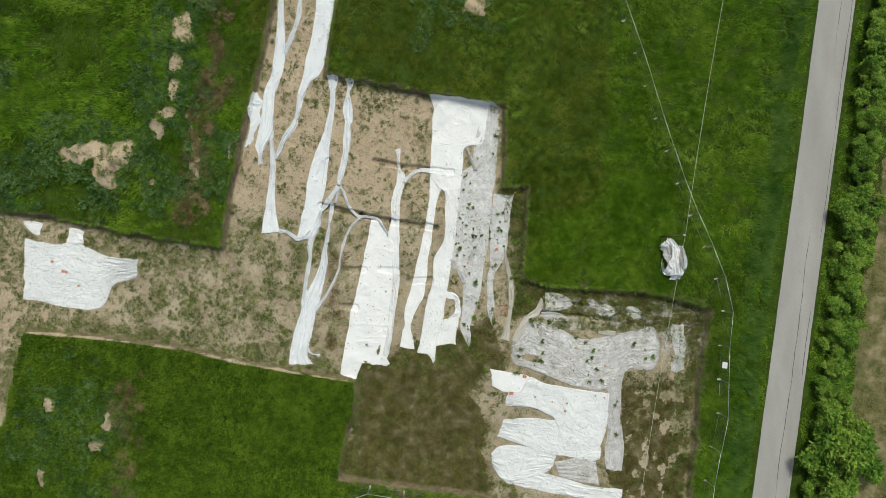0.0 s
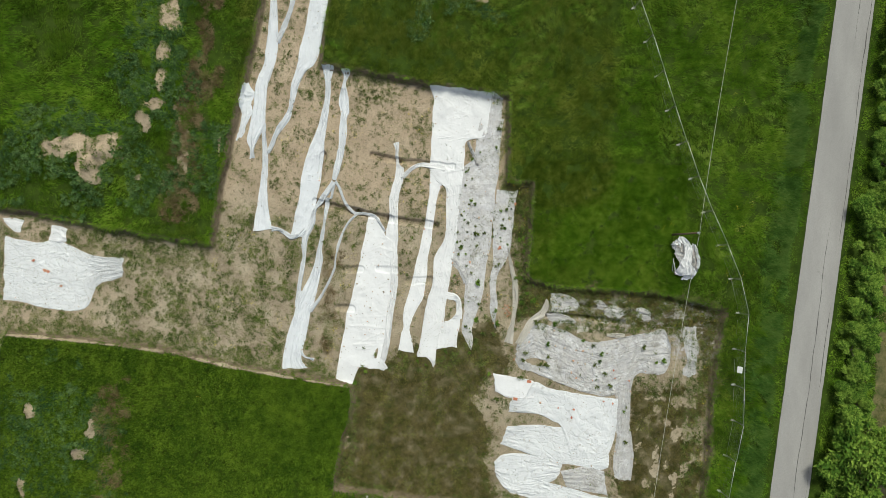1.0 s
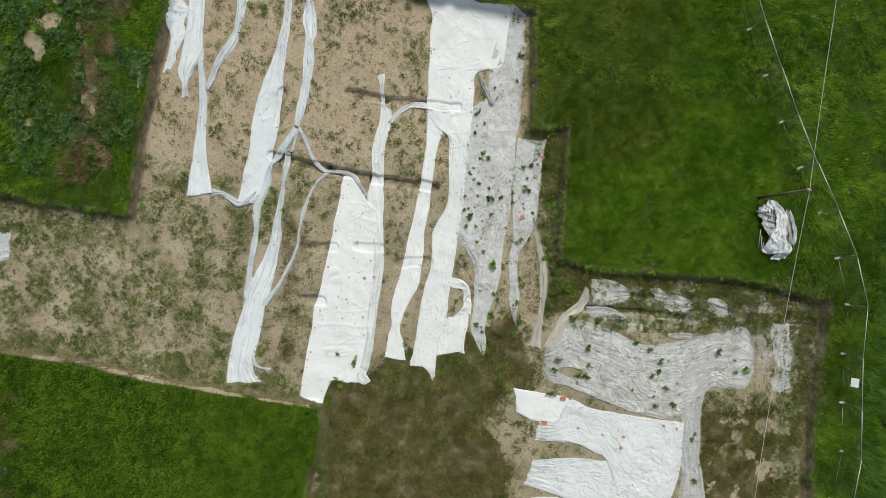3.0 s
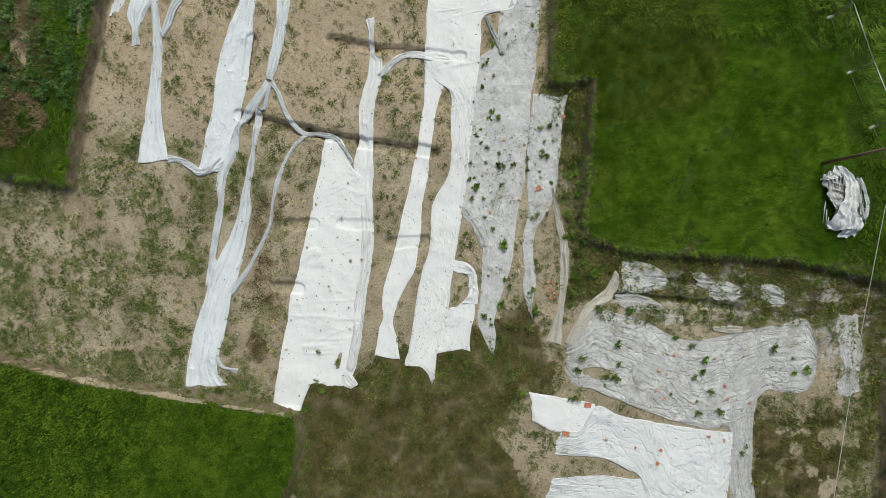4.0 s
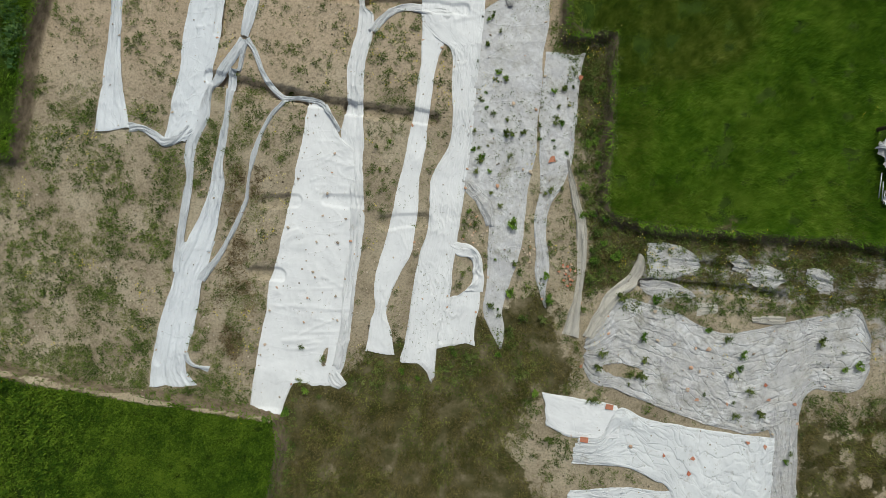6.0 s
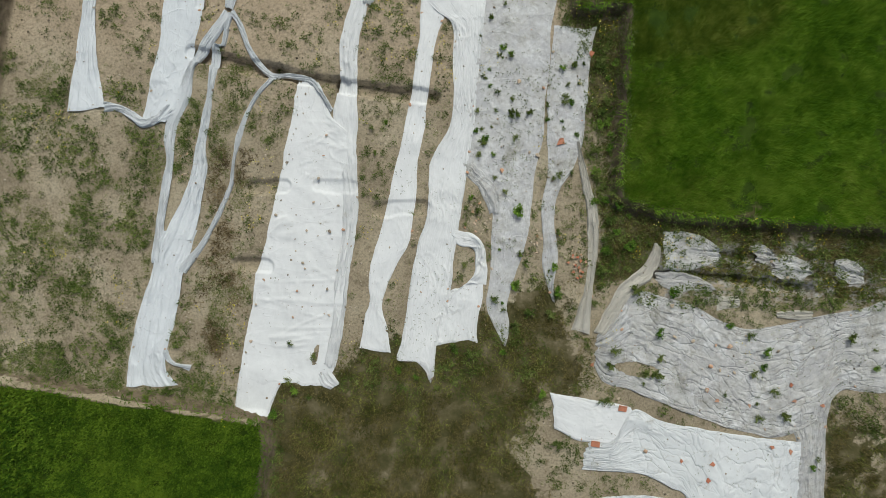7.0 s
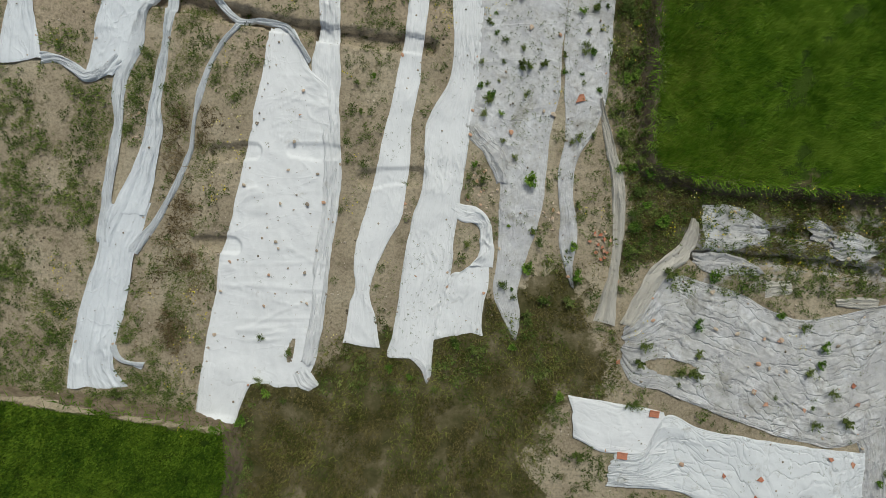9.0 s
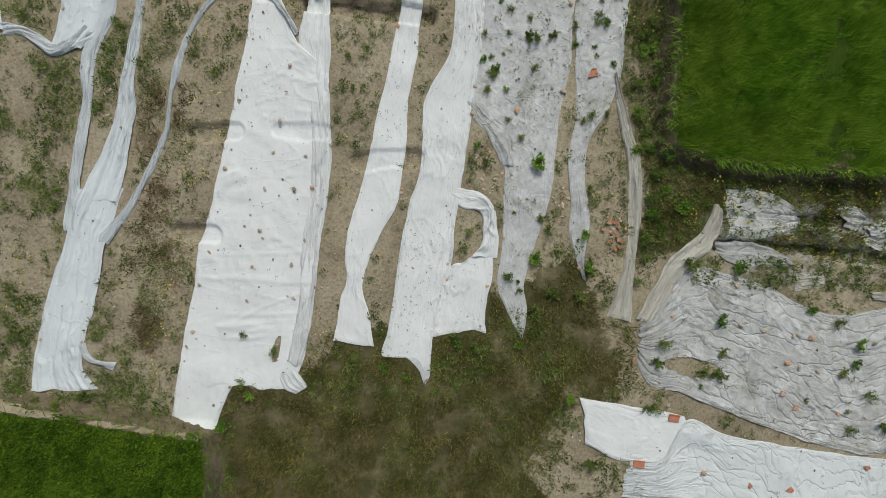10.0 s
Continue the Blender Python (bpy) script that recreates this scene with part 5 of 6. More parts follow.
def flowers():
    n = 5200
    x, y = RNG.uniform(-24, 30, n), RNG.uniform(-20, 20, n)
    d = trench_dist(x, y)
    w = fbm(x, y, 2.2, 141, 3)
    bank = (x > 9) & (x < 25) & (y > -6.5) & (d < 0.1)
    rim = (d < 0.1) & (d > -1.2) & (x > 4)
    strip = np.abs(x + 9.3 + (y + 3) * -0.15) < 0.9
    ok = ((bank & (w > 0.41)) | (rim & (w > 0.52)) | (strip & (y < 2) & (y > -12) & (w > 0.40)) | ((d > 0) & (w > 0.74)) | ((d < -0.3) & (w > 0.66) & (y > -10))) & (covered(x, y) < 2)
    x, y, d = x[ok], y[ok], d[ok]
    k = np.repeat(np.arange(len(x)), 4)
    m = len(k)
    px, py = x[k] + RNG.normal(0, 0.13, m), y[k] + RNG.normal(0, 0.13, m)
    z = ground_z(px, py) + 0.22 + 0.25 * RNG.rand(m)
    ln = 0.03 + 0.04 * RNG.rand(m)
    v, f = diamond_leaves(px, py, z, ln, ln * 1.0, RNG.rand(m) * 6.28, np.full(m, 0.1))
    mat = leaf_material("yellow_petals", (0.50, 0.40, 0.02), (0.62, 0.52, 0.03), (0.66, 0.60, 0.22), 1.0)
    thing("yellow_flowers", mesh_of("yellow_flowers", v, f, False), mat, "tiny yellow wildflowers above the weeds", "flowers", kind="stuff")


flowers()


# ---- single weeds pushing up through the old sheets ----
def weed_mesh(seed, leaves, size):
    """A rounded bushy weed: many small leaves, thick in the middle, loose at the rim."""
    r = np.random.RandomState(seed)
    shoots = r.randint(12, 20)
    k = r.randint(shoots, size=leaves)
    way = r.rand(shoots) * 2 * math.pi
    reach = size * 0.46 * np.sqrt(r.rand(shoots))
    tall = size * (0.62 - 0.5 * (reach / size) ** 1.2) * (0.7 + 0.5 * r.rand(shoots))
    along = r.rand(leaves) ** 0.7
    px = reach[k] * along * np.cos(way[k]) + r.normal(0, size * 0.045, leaves)
    py = reach[k] * along * np.sin(way[k]) + r.normal(0, size * 0.045, leaves)
    pz = tall[k] * along
    ln = size * (0.07 + 0.11 * r.rand(leaves))
    v, f = diamond_leaves(px, py, pz, ln, ln * (0.26 + 0.16 * (seed % 3)), way[k] + r.normal(0, 1.1, leaves), r.normal(0.4, 0.45, leaves))
    sx, sy = np.cos(way), np.sin(way)
    sv = np.zeros((shoots, 4, 3))
    sv[:, 1] = np.stack([sx * reach * 0.5 - sy * 0.006, sy * reach * 0.5 + sx * 0.006, tall * 0.5], -1)
    sv[:, 2] = np.stack([sx * reach, sy * reach, tall], -1)
    sv[:, 3] = np.stack([sx * reach * 0.5 + sy * 0.006, sy * reach * 0.5 - sx * 0.006, tall * 0.5], -1)
    sf = np.arange(shoots * 4).reshape(-1, 4) + len(v)
    sf[:, 0] = len(v)
    v, f = np.concatenate([v, sv.reshape(-1, 3)]), np.concatenate([f, sf])
    me = mesh_of("weed_plant", v, f, False)
    me.materials.append((BANKWEED, HEDGE_LEAF, WEED, BANKWEED)[seed % 4])
    return me


WEEDS = [weed_mesh(s, 270, 0.62) for s in range(6)]


def weed_at(x, y, size):
    ob = new("weed_plant", WEEDS[RNG.randint(6)])
    ob.matrix_world = pose(x, y, ground_at(x, y) + 0.02, 0, 0, RNG.uniform(0, 360)) @ Matrix.Diagonal((size, size, size, 1))
    tagged(ob, "bushy green weed growing beside the sheets", "weed", "single weeds")


for gx, gy, cover in INSIDE:
    if cover == 1:
        area = gx.size * 0.0029
        for _ in range(int(area * 0.2)):
            i, j = RNG.randint(gx.shape[0]), RNG.randint(gx.shape[1])
            weed_at(float(gx[i, j]), float(gy[i, j]), 0.3 + 0.7 * RNG.rand() ** 1.7)


BY_SHEETS = [(10.32, -8.8), (14.74, -8.82), (15.61, -9.62), (14.95, -10.7), (15.95, -11.53), (15.22, -12.86), (10.12, -10.86), (9.62, -10.8), (7.89, -10.44), (8.08, -9.73), (2.13, -7.29), (5.27, -6.93), (7.03, -7.38), (3.11, -6.62), (3.15, -8.64), (3.83, -7.97), (16.5, -12.68), (9.07, -6.7), (10.81, -6.81), (7.8, -12.14), (4.9, -7.95), (0.17, -9.71), (5.19, -1.15), (3.18, -3.0), (3.62, -5.52)]
AMONG = [(3.07, 1.78), (4.54, 2.25), (5.7, 2.42), (2.53, -2.01), (2.07, 2.84), (2.77, 2.5), (1.31, 1.01), (4.53, 1.52), (2.98, 0.61), (5.22, -3.97), (7.51, -4.78), (5.77, -1.06), (7.62, 0.87), (7.39, 1.52), (-7.8, -9.75), (-6.59, -10.32), (-7.84, -11.57), (-4.1, 0.9), (-3.9, -0.3), (-3.4, 1.2), (-9.9, 2.6), (-13.4, -1.2), (-2.0, -3.2), (0.9, -2.4), (1.2, -3.0), (0.6, -3.7), (0.6, -2.9), (0.6, -5.7)]
for x, y in BY_SHEETS:
    weed_at(x, y, RNG.uniform(0.75, 1.15))
for x, y in AMONG:
    weed_at(x, y, RNG.uniform(0.45, 0.85))
# grass and weeds grown over the lower hems
AT_HEMS = [(-7.5, -12.0), (-6.8, -12.35), (-8.5, -13.2), (-9.4, -13.4), (-1.6, -11.2), (-0.6, -11.7), (0.3, -9.9), (1.0, -10.0), (-15.4, -12.3), (-14.6, -12.5), (-13.7, -12.2), (2.6, -9.9), (4.6, -11.9), (7.5, -12.2), (-3.6, -10.5), (-2.5, -10.9), (5.4, -14.3)]
for x, y in AT_HEMS:
    weed_at(x, y, RNG.uniform(0.55, 1.0))
# tufts along the overlap of the white and the grey sheets, and on the torn grey one
for _ in range(28):
    y = RNG.uniform(-0.8, 11.0)
    weed_at(RNG.uniform(0.95, 2.0) + 0.06 * max(y, 0) + RNG.uniform(0, 0.8) * (y > 4), y, RNG.uniform(0.3, 0.8))
for _ in range(11):
    weed_at(RNG.uniform(5.2, 6.3), RNG.uniform(0.8, 4.4), RNG.uniform(0.35, 0.85))
# rank weeds between the old sheets and the meadow bank
for _ in range(46):
    y = RNG.uniform(-6.0, 4.6)
    weed_at(RNG.uniform(6.9, 7.9) + 0.35 * (y < -2.5) * RNG.uniform(-0.5, 3.0), y, RNG.uniform(0.5, 1.1))


# ---- stones and roof tile shards that hold the sheets down ----
def stone_mesh(seed):
    bm = bmesh.new()
    bmesh.ops.create_icosphere(bm, subdivisions=2, radius=0.5)
    for v in bm.verts:
        k = 0.75 + 0.5 * noise.noise(v.co * 1.7 + Vector((seed * 7.1, 0, 0)))
        v.co = Vector((v.co.x * 1.25, v.co.y * 0.9, v.co.z * 0.42)) * k
    for f in bm.faces:
        f.smooth = seed % 2 == 0
    me = bpy.data.meshes.new("stone")
    bm.to_mesh(me)
    bm.free()
    return me


def stone_material():
    n = Nodes("field_stone", 0.9, specular=0.2)
    col = n.ramp(n.object_random(), [(0.0, (0.20, 0.17, 0.14)), (0.2, (0.40, 0.34, 0.26)), (0.65, (0.54, 0.45, 0.35)), (1.0, (0.55, 0.32, 0.20))])
    col = n.mix(0.6, col, n.ramp(n.noise(14, 5, 0.7), [(0.3, 0.75), (0.7, 1.25)]), "MULTIPLY")
    return n.finish(col, n.noise(30, 4), 0.4, 0.02)


STONE = stone_material()
STONES = [stone_mesh(s) for s in range(6)]
for me in STONES:
    me.materials.append(STONE)


def stone_at(x, y, size, on=0.04):
    ob = new("stone", STONES[RNG.randint(6)])
    ob.matrix_world = pose(x, y, ground_at(x, y) + on + size * 0.12, RNG.uniform(-15, 15), RNG.uniform(-15, 15), RNG.uniform(0, 360)) @ Matrix.Diagonal((size, size, size, 1))
    tagged(ob, "small brown stone weighing down a geotextile sheet", "stone", "stones on the sheets")


for (c, w), (gx, gy, cover) in zip(EDGES, INSIDE):
    length = np.hypot(np.diff(c[:, 0]), np.diff(c[:, 1])).sum()
    if w.max() < 0.9:
        continue
    for side in (0, 2):
        s = RNG.uniform(0.3, 1.5)
        while s < length:
            i = int(s / length * (len(c) - 1))
            t = 0.06 if side == 0 else 0.94
            stone_at(c[i, 0] * (1 - t) + c[i, 2] * t, c[i, 1] * (1 - t) + c[i, 3] * t, RNG.uniform(0.08, 0.2))
            s += RNG.uniform(2.6, 6.5)
    for _ in range(int(gx.size * 0.0029 * 0.05)):
        i, j = RNG.randint(2, gx.shape[0] - 2), RNG.randint(2, gx.shape[1] - 2)
        stone_at(float(gx[i, j]), float(gy[i, j]), RNG.uniform(0.06, 0.14), 0.05)


ON_BROAD = [(-6.28, 0.5), (-6.4, -0.51), (-6.61, -1.63), (-6.82, -2.8), (-5.6, -2.94), (-7.11, -4.2), (-5.99, -4.21), (-5.33, -4.11), (-7.26, -5.78), (-7.15, -6.06), (-5.56, -6.11), (-8.35, -2.21), (-8.62, -3.48), (-7.52, -7.16), (-7.68, -8.45), (-5.92, -8.3), (-6.03, -7.04), (-8.26, -11.72), (-9.14, -6.64), (-9.49, -7.87), (-9.92, -10.22)]
ON_GREY = [(10.86, -7.46), (11.92, -9.17), (13.06, -9.33), (13.79, -9.37), (16.13, -9.57), (13.29, -10.55), (14.0, -10.65), (12.64, -11.55), (11.04, -8.97), (12.84, -10.37), (8.43, -8.66), (9.72, -14.59), (3.7, -0.1), (2.35, -1.0), (4.1, -0.2), (0.66, -1.15), (4.3, 3.1), (3.1, 3.4)]
for x, y in ON_BROAD:
    stone_at(x, y, RNG.uniform(0.12, 0.22), 0.10)
for x, y in ON_GREY:
    stone_at(x, y, RNG.uniform(0.16, 0.28), 0.08)
# loose rubble where the soil shows between the sheets
for cx, cy, spread, count in ((6.25, -5.5, 0.4, 34), (1.2, -3.4, 0.5, 40), (4.2, -4.2, 0.25, 12), (-2.0, -4.6, 0.2, 10), (8.2, -12.6, 0.5, 22), (-13.0, -1.0, 0.4, 16)):
    for _ in range(count):
        px, py = RNG.normal(cx, spread), RNG.normal(cy, spread * 1.4)
        if covered(np.array([px]), np.array([py]))[0] == 0:
            stone_at(float(px), float(py), RNG.uniform(0.07, 0.19), 0.0)


def shard_mesh(seed):
    """A flanged flat roof tile, some with a corner broken off."""
    bm = bmesh.new()
    box(bm, (0.27, 0.42, 0.03), bevel=0.006)
    box(bm, (0.03, 0.42, 0.05), (-0.122, 0, 0.022), bevel=0.006)
    box(bm, (0.03, 0.42, 0.05), (0.122, 0, 0.022), bevel=0.006)
    if seed:
        cut = Vector((0.7 if seed == 1 else -0.5, 1, 0)).normalized()
        bmesh.ops.bisect_plane(bm, geom=bm.verts[:] + bm.edges[:] + bm.faces[:], plane_co=cut * 0.06, plane_no=cut, clear_outer=True)
        bmesh.ops.holes_fill(bm, edges=bm.edges[:])
    me = bpy.data.meshes.new("clay_tile")
    bm.to_mesh(me)
    bm.free()
    return me


def tile_material():
    n = Nodes("fired_clay", 0.85, specular=0.2)
    col = n.ramp(n.object_random(), [(0.0, (0.50, 0.17, 0.10)), (0.5, (0.52, 0.24, 0.15)), (1.0, (0.54, 0.36, 0.26))])
    col = n.mix(0.5, col, n.ramp(n.noise(10, 5, 0.7), [(0.3, 0.6), (0.7, 1.2)]), "MULTIPLY")
    return n.finish(col, n.noise(40, 4), 0.3, 0.01)


TILE = tile_material()
SHARDS = [shard_mesh(s) for s in range(3)]
for me in SHARDS:
    me.materials.append(TILE)


def shard_at(x, y, size, turn):
    ob = new("clay_tile", SHARDS[0 if size == 1.0 else RNG.randint(1, 3)])
    ob.matrix_world = pose(x, y, ground_at(x, y) + 0.10, RNG.uniform(-8, 8), RNG.uniform(-8, 8), turn) @ Matrix.Diagonal((size, size, size, 1))
    tagged(ob, "reddish fired clay tile lying on the site", "clay tile", "clay tile shards")


shard_at(7.25, -14.29, 1.0, 85)
shard_at(8.55, -12.53, 1.0, 80)
for x, y in [(7.25, -14.29), (8.55, -12.53), (13.13, -12.03), (12.65, -11.55), (16.94, -11.95), (16.77, -11.17), (18.32, -12.18), (14.76, -12.27), (13.71, -9.43), (11.45, -15.01), (12.98, -15.19), (12.79, -15.93), (16.79, -14.47), (15.9, -14.22), (6.99, -10.39)][2:]:
    shard_at(x, y, RNG.uniform(0.45, 0.7), RNG.uniform(0, 180))
for x, y in ((-39.2, -3.1), (-38.9, -3.2), (-37.6, -4.6), (-40.4, -2.2), (6.6, 4.8), (5.16, 0.47)):
    shard_at(x, y, RNG.uniform(0.7, 1.1), RNG.uniform(0, 180))


for _ in range(14):
    shard_at(RNG.normal(6.25, 0.22), RNG.normal(-5.6, 0.45), RNG.uniform(0.3, 0.48), RNG.uniform(0, 180))


# ---- mesh fence of standing panels along the lane ----
def metal(name, colour, rough=0.45):
    n = Nodes(name, rough, 0.8, 0.5)
    col = n.mix(n.ramp(n.noise(6, 5, 0.6), [(0.4, 0.0), (0.7, 0.6)]), colour, tuple(c * 0.7 for c in colour))
    return n.finish(col)


GALV = metal("galvanised_tube", (0.62, 0.64, 0.65))
CONCRETE = Nodes("cast_concrete", 0.9).finish((0.55, 0.55, 0.53))


# Darker, rougher tube for posts, lower rail, wire and brace; top rail keeps GALV.
DULL = metal("dark_tube", (0.30, 0.31, 0.30), 0.6)


def fence_panel(length, m):
    top = new("fence_panel")
    z0, z1, h = 0.06, 1.95, length / 2 - 0.04
    bm = bmesh.new()
    tube(bm, (-h, 0, z0), (-h, 0, z1), 0.021)
    part("post", bm, DULL, top)
    bm = bmesh.new()
    tube(bm, (h, 0, z0), (h, 0, z1), 0.021)
    part("post", bm, DULL, top)
    for z in (-0.01, z1):
        bm = bmesh.new()
        tube(bm, (-h, 0, z), (h, 0, z), 0.021)
        part("rail", bm, GALV if z == z1 else DULL, top)
    bm = bmesh.new()
    for i in range(1, 30):
        x = -h + 2 * h * i / 30
        tube(bm, (x, 0, z0 + 0.05), (x, 0, z1), 0.0022, sides=3)
    for z in (0.55, 0.95, 1.35, 1.7):
        tube(bm, (-h, 0.004, z), (h, 0.004, z), 0.0022, sides=3)
    part("wire_mesh", bm, DULL, top, "fine welded wire infill")
    bm = bmesh.new()
    box(bm, (0.16, 0.38, 0.12), (-h - 0.02, -0.1, 0.06), bevel=0.02)
    part("foot", bm, CONCRETE, top, "pale concrete block foot")
    bm = bmesh.new()
    tube(bm, (-h, 0.02, 0.6), (-h + 0.05, -0.4, 0.06), 0.012)
    part("brace", bm, DULL, top, "slanting steel brace")
    top.matrix_world = m
    tagged(top, "galvanised mesh fence panel standing in tall grass", "fence", "fence panels")


def fence_line(pts):
    line = [Vector((*p, 0)) for p in pts]
    step, carry = 3.5, 0.0
    posts = [line[0]]
    i, here = 0, line[0]
    while i < len(line) - 1:
        way = line[i + 1] - here
        if way.length >= step - carry:
            here = here + way.normalized() * (step - carry)
            posts.append(here)
            carry = 0.0
        else:
            carry += way.length
            i += 1
            here = line[i]
    for a, b in zip(posts, posts[1:]):
        mid = (a + b) / 2
        z = ground_at(mid.x, mid.y)
        fence_panel((b - a).length, pose(mid.x, mid.y, z, 0, 0, math.degrees(math.atan2(b.y - a.y, b.x - a.x))))


fence_line([(15.0, 30.8), (16.96, 25.68), (19.1, 20.12), (21.57, 13.0), (24.09, 6.22), (27.15, -0.14), (28.67, -4.02), (28.54, -7.11), (28.19, -10.48), (28.69, -14.11), (28.02, -18.05), (27.4, -21.71), (26.6, -29.0)])
fence_line([(-13.4, -26.6), (-10.4, -25.3), (-7.08, -23.98), (-3.49, -24.43), (0.2, -25.1)])


def notice_board():
    n = Nodes("white_board", 0.5)
    mat = n.finish(n.ramp(n.noise(5, 4), [(0.4, (0.80, 0.82, 0.84)), (0.7, (0.72, 0.74, 0.77))]))
    bm = bmesh.new()
    box(bm, (0.46, 0.62, 0.03), bevel=0.006)
    me = bpy.data.meshes.new("notice_board")
    bm.to_mesh(me)
    bm.free()
    ob = thing("notice_board", me, mat, "blank white board hung on the mesh fence", "sign")
    ob.matrix_world = pose(28.12, -10.34, 2.28, 8, -30, -6)


notice_board()


# ---- pole with its line ----
def wood_material(name, dark, light):
    n = Nodes(name, 0.85, specular=0.2)
    g = n.noise(6, 6, 0.65, (1, 1, 0.12))
    return n.finish(n.ramp(g, [(0.3, dark), (0.7, light)]), g, 0.4, 0.01)


POLE_WOOD = wood_material("tarred_pole_wood", (0.11, 0.08, 0.05), (0.24, 0.18, 0.12))
GREY_WOOD = wood_material("bleached_timber", (0.30, 0.28, 0.26), (0.55, 0.53, 0.50))


def line_pole():
    top = new("utility_pole")
    bm = bmesh.new()
    tube(bm, (0, 0, -0.3), (0, 0, 5.8), 0.105, 0.07, 14)
    part("shaft", bm, POLE_WOOD, top)
    bm = bmesh.new()
    tube(bm, (0, 0, 5.8), (0, 0, 5.86), 0.10, 0.05, 14)
    part("cap", bm, GALV, top)
    bm = bmesh.new()
    tube(bm, (0.06, 0, 5.6), (0.2, 0, 5.62), 0.02)
    tube(bm, (0.2, 0, 5.55), (0.2, 0, 5.72), 0.035)
    part("insulator", bm, CONCRETE, top, "small pale insulator")
    top.matrix_world = pose(21.88, 2.3, ground_at(21.88, 2.3))
    tagged(top, "weathered brown wooden utility pole rising from the meadow", "pole")
    for end, sag in (((26.2, 33.0, 6.6), 0.5), ((17.6, -33.0, 6.2), 0.7)):
        cu = bpy.data.curves.new("overhead_line", "CURVE")
        cu.dimensions, cu.bevel_depth, cu.bevel_resolution = "3D", 0.018, 1
        sp = cu.splines.new("POLY")
        sp.points.add(24)
        a, b = Vector((22.08, 2.3, 6.4)), Vector(end)
        for i, p in enumerate(sp.points):
            f = i / 24
            q = a.lerp(b, f)
            p.co = (q.x, q.y, q.z - 4 * sag * f * (1 - f), 1)
        cable = Nodes("aged_cable", 0.6).finish((0.42, 0.43, 0.38))
        cu.materials.append(cable)
        tagged(new("overhead_line", cu), "thin pale overhead cable strung from the pole", "cable")


line_pole()


# ---- heap of timber and poles wrapped in white sheeting ----
def wrapped_heap():
    """A low heap of poles and boards, half covered by torn white sheeting."""
    cx, cy = 23.1, 0.25
    base = ground_at(cx, cy)
    r = random.Random(5)

    def lump(x, y):
        """Height of the heap above the grass."""
        e = ((x - cx + 0.12 * (y - cy)) / 1.45) ** 2 + ((y - cy) / 2.15) ** 2
        return 0.62 * np.clip(1 - e, 0, 1) ** 0.6

    def pole(x, y, turn, length, wide, round_one):
        bm = bmesh.new()
        if round_one:
            tube(bm, (0, -length / 2, 0), (0, length / 2, 0), wide / 2)
        else:
            box(bm, (wide, length, 0.045), bevel=0.006)
        me = bpy.data.meshes.new("timber")
        bm.to_mesh(me)
        bm.free()
        me.materials.append(GALV if round_one else GREY_WOOD)
        ob = new("timber", me)
        ob.matrix_world = pose(x, y, base + 0.1 + float(lump(x, y)), r.uniform(-4, 4), 0, turn)
        tagged(ob, "bleached board or pole in the half-covered heap", "timber", "heap of timbers")

    for i in range(5):
        pole(cx - 1.02 + 0.17 * i, cy + 0.95 + r.uniform(-0.25, 0.2), r.uniform(-14, 2), r.uniform(0.8, 1.3), 0.06, i % 2 == 0)
    for i in range(4):
        pole(cx - 0.72 + 0.1 * i, cy + 1.25 - 0.42 * i, 80 + r.uniform(-9, 9), r.uniform(0.5, 0.8), 0.09, False)
    for i in range(3):
        pole(cx - 1.15 + 0.14 * i, cy - 0.85 - 0.3 * i, r.uniform(-6, 2), 1.3 - 0.3 * i, 0.055, True)
    for i in range(9):
        pole(cx + 0.46 + 0.065 * i, cy + 0.25 - 0.08 * i + r.uniform(-0.25, 0.25), 8 + r.uniform(-7, 7), r.uniform(1.2, 2.0), 0.05 + 0.03 * (i % 3 == 0), i % 4 == 0)
    for i in range(6):
        pole(cx + 0.7 + 0.03 * i, cy + 0.5 - 0.27 * i, 82 + r.uniform(-10, 10), r.uniform(0.4, 0.65), 0.07, False)
    pole(cx + 0.25, cy - 1.75, 52, 0.8, 0.05, True)
    pole(cx + 0.62, cy - 1.5, 2, 1.1, 0.05, True)
    pieces = (
        ([(21.89, 1.6, 22.94, 1.71), (21.96, 0.97, 23.89, 1.13), (22.17, 0.24, 24.17, 0.24), (22.42, -0.5, 24.36, -0.5), (22.89, -1.24, 24.21, -1.13), (23.05, -1.71, 24.05, -1.68)], CLOTH_OLD, 0.5, "grey weathered sheeting beneath a timber heap"),
        ([(21.65, 1.31, 22.42, 2.08), (21.86, 1.24, 22.84, 1.81), (22.1, 1.29, 22.89, 1.55)], CLOTH_DIRTY, 0.6, "soiled white sheeting at the end of a timber heap"),
        ([(22.42, 2.11, 22.94, 2.0), (22.7, 1.29, 23.5, 1.2), (22.78, 0.18, 23.48, 0.15), (22.43, -0.27, 23.56, -0.5), (22.34, -0.98, 23.92, -0.98), (22.26, -1.68, 24.15, -1.6)], CLOTH, 1.2, "crumpled white sheeting thrown over a timber heap"),
        ([(23.54, 1.37, 23.89, 1.34), (23.82, 0.87, 24.15, 0.92), (23.96, 0.24, 24.38, 0.34), (24.1, -0.4, 24.62, -0.24), (24.17, -0.92, 24.55, -0.87)], CLOTH_DIRTY, 0.8, "torn white sheeting strip at the heap's edge"),
        ([(23.12, -1.15, 23.84, -1.08), (23.05, -1.5, 24.15, -1.53), (22.76, -1.98, 23.94, -1.93)], CLOTH_BLUE, 0.5, "bluish sheeting hanging from the end of a timber heap"),
    )
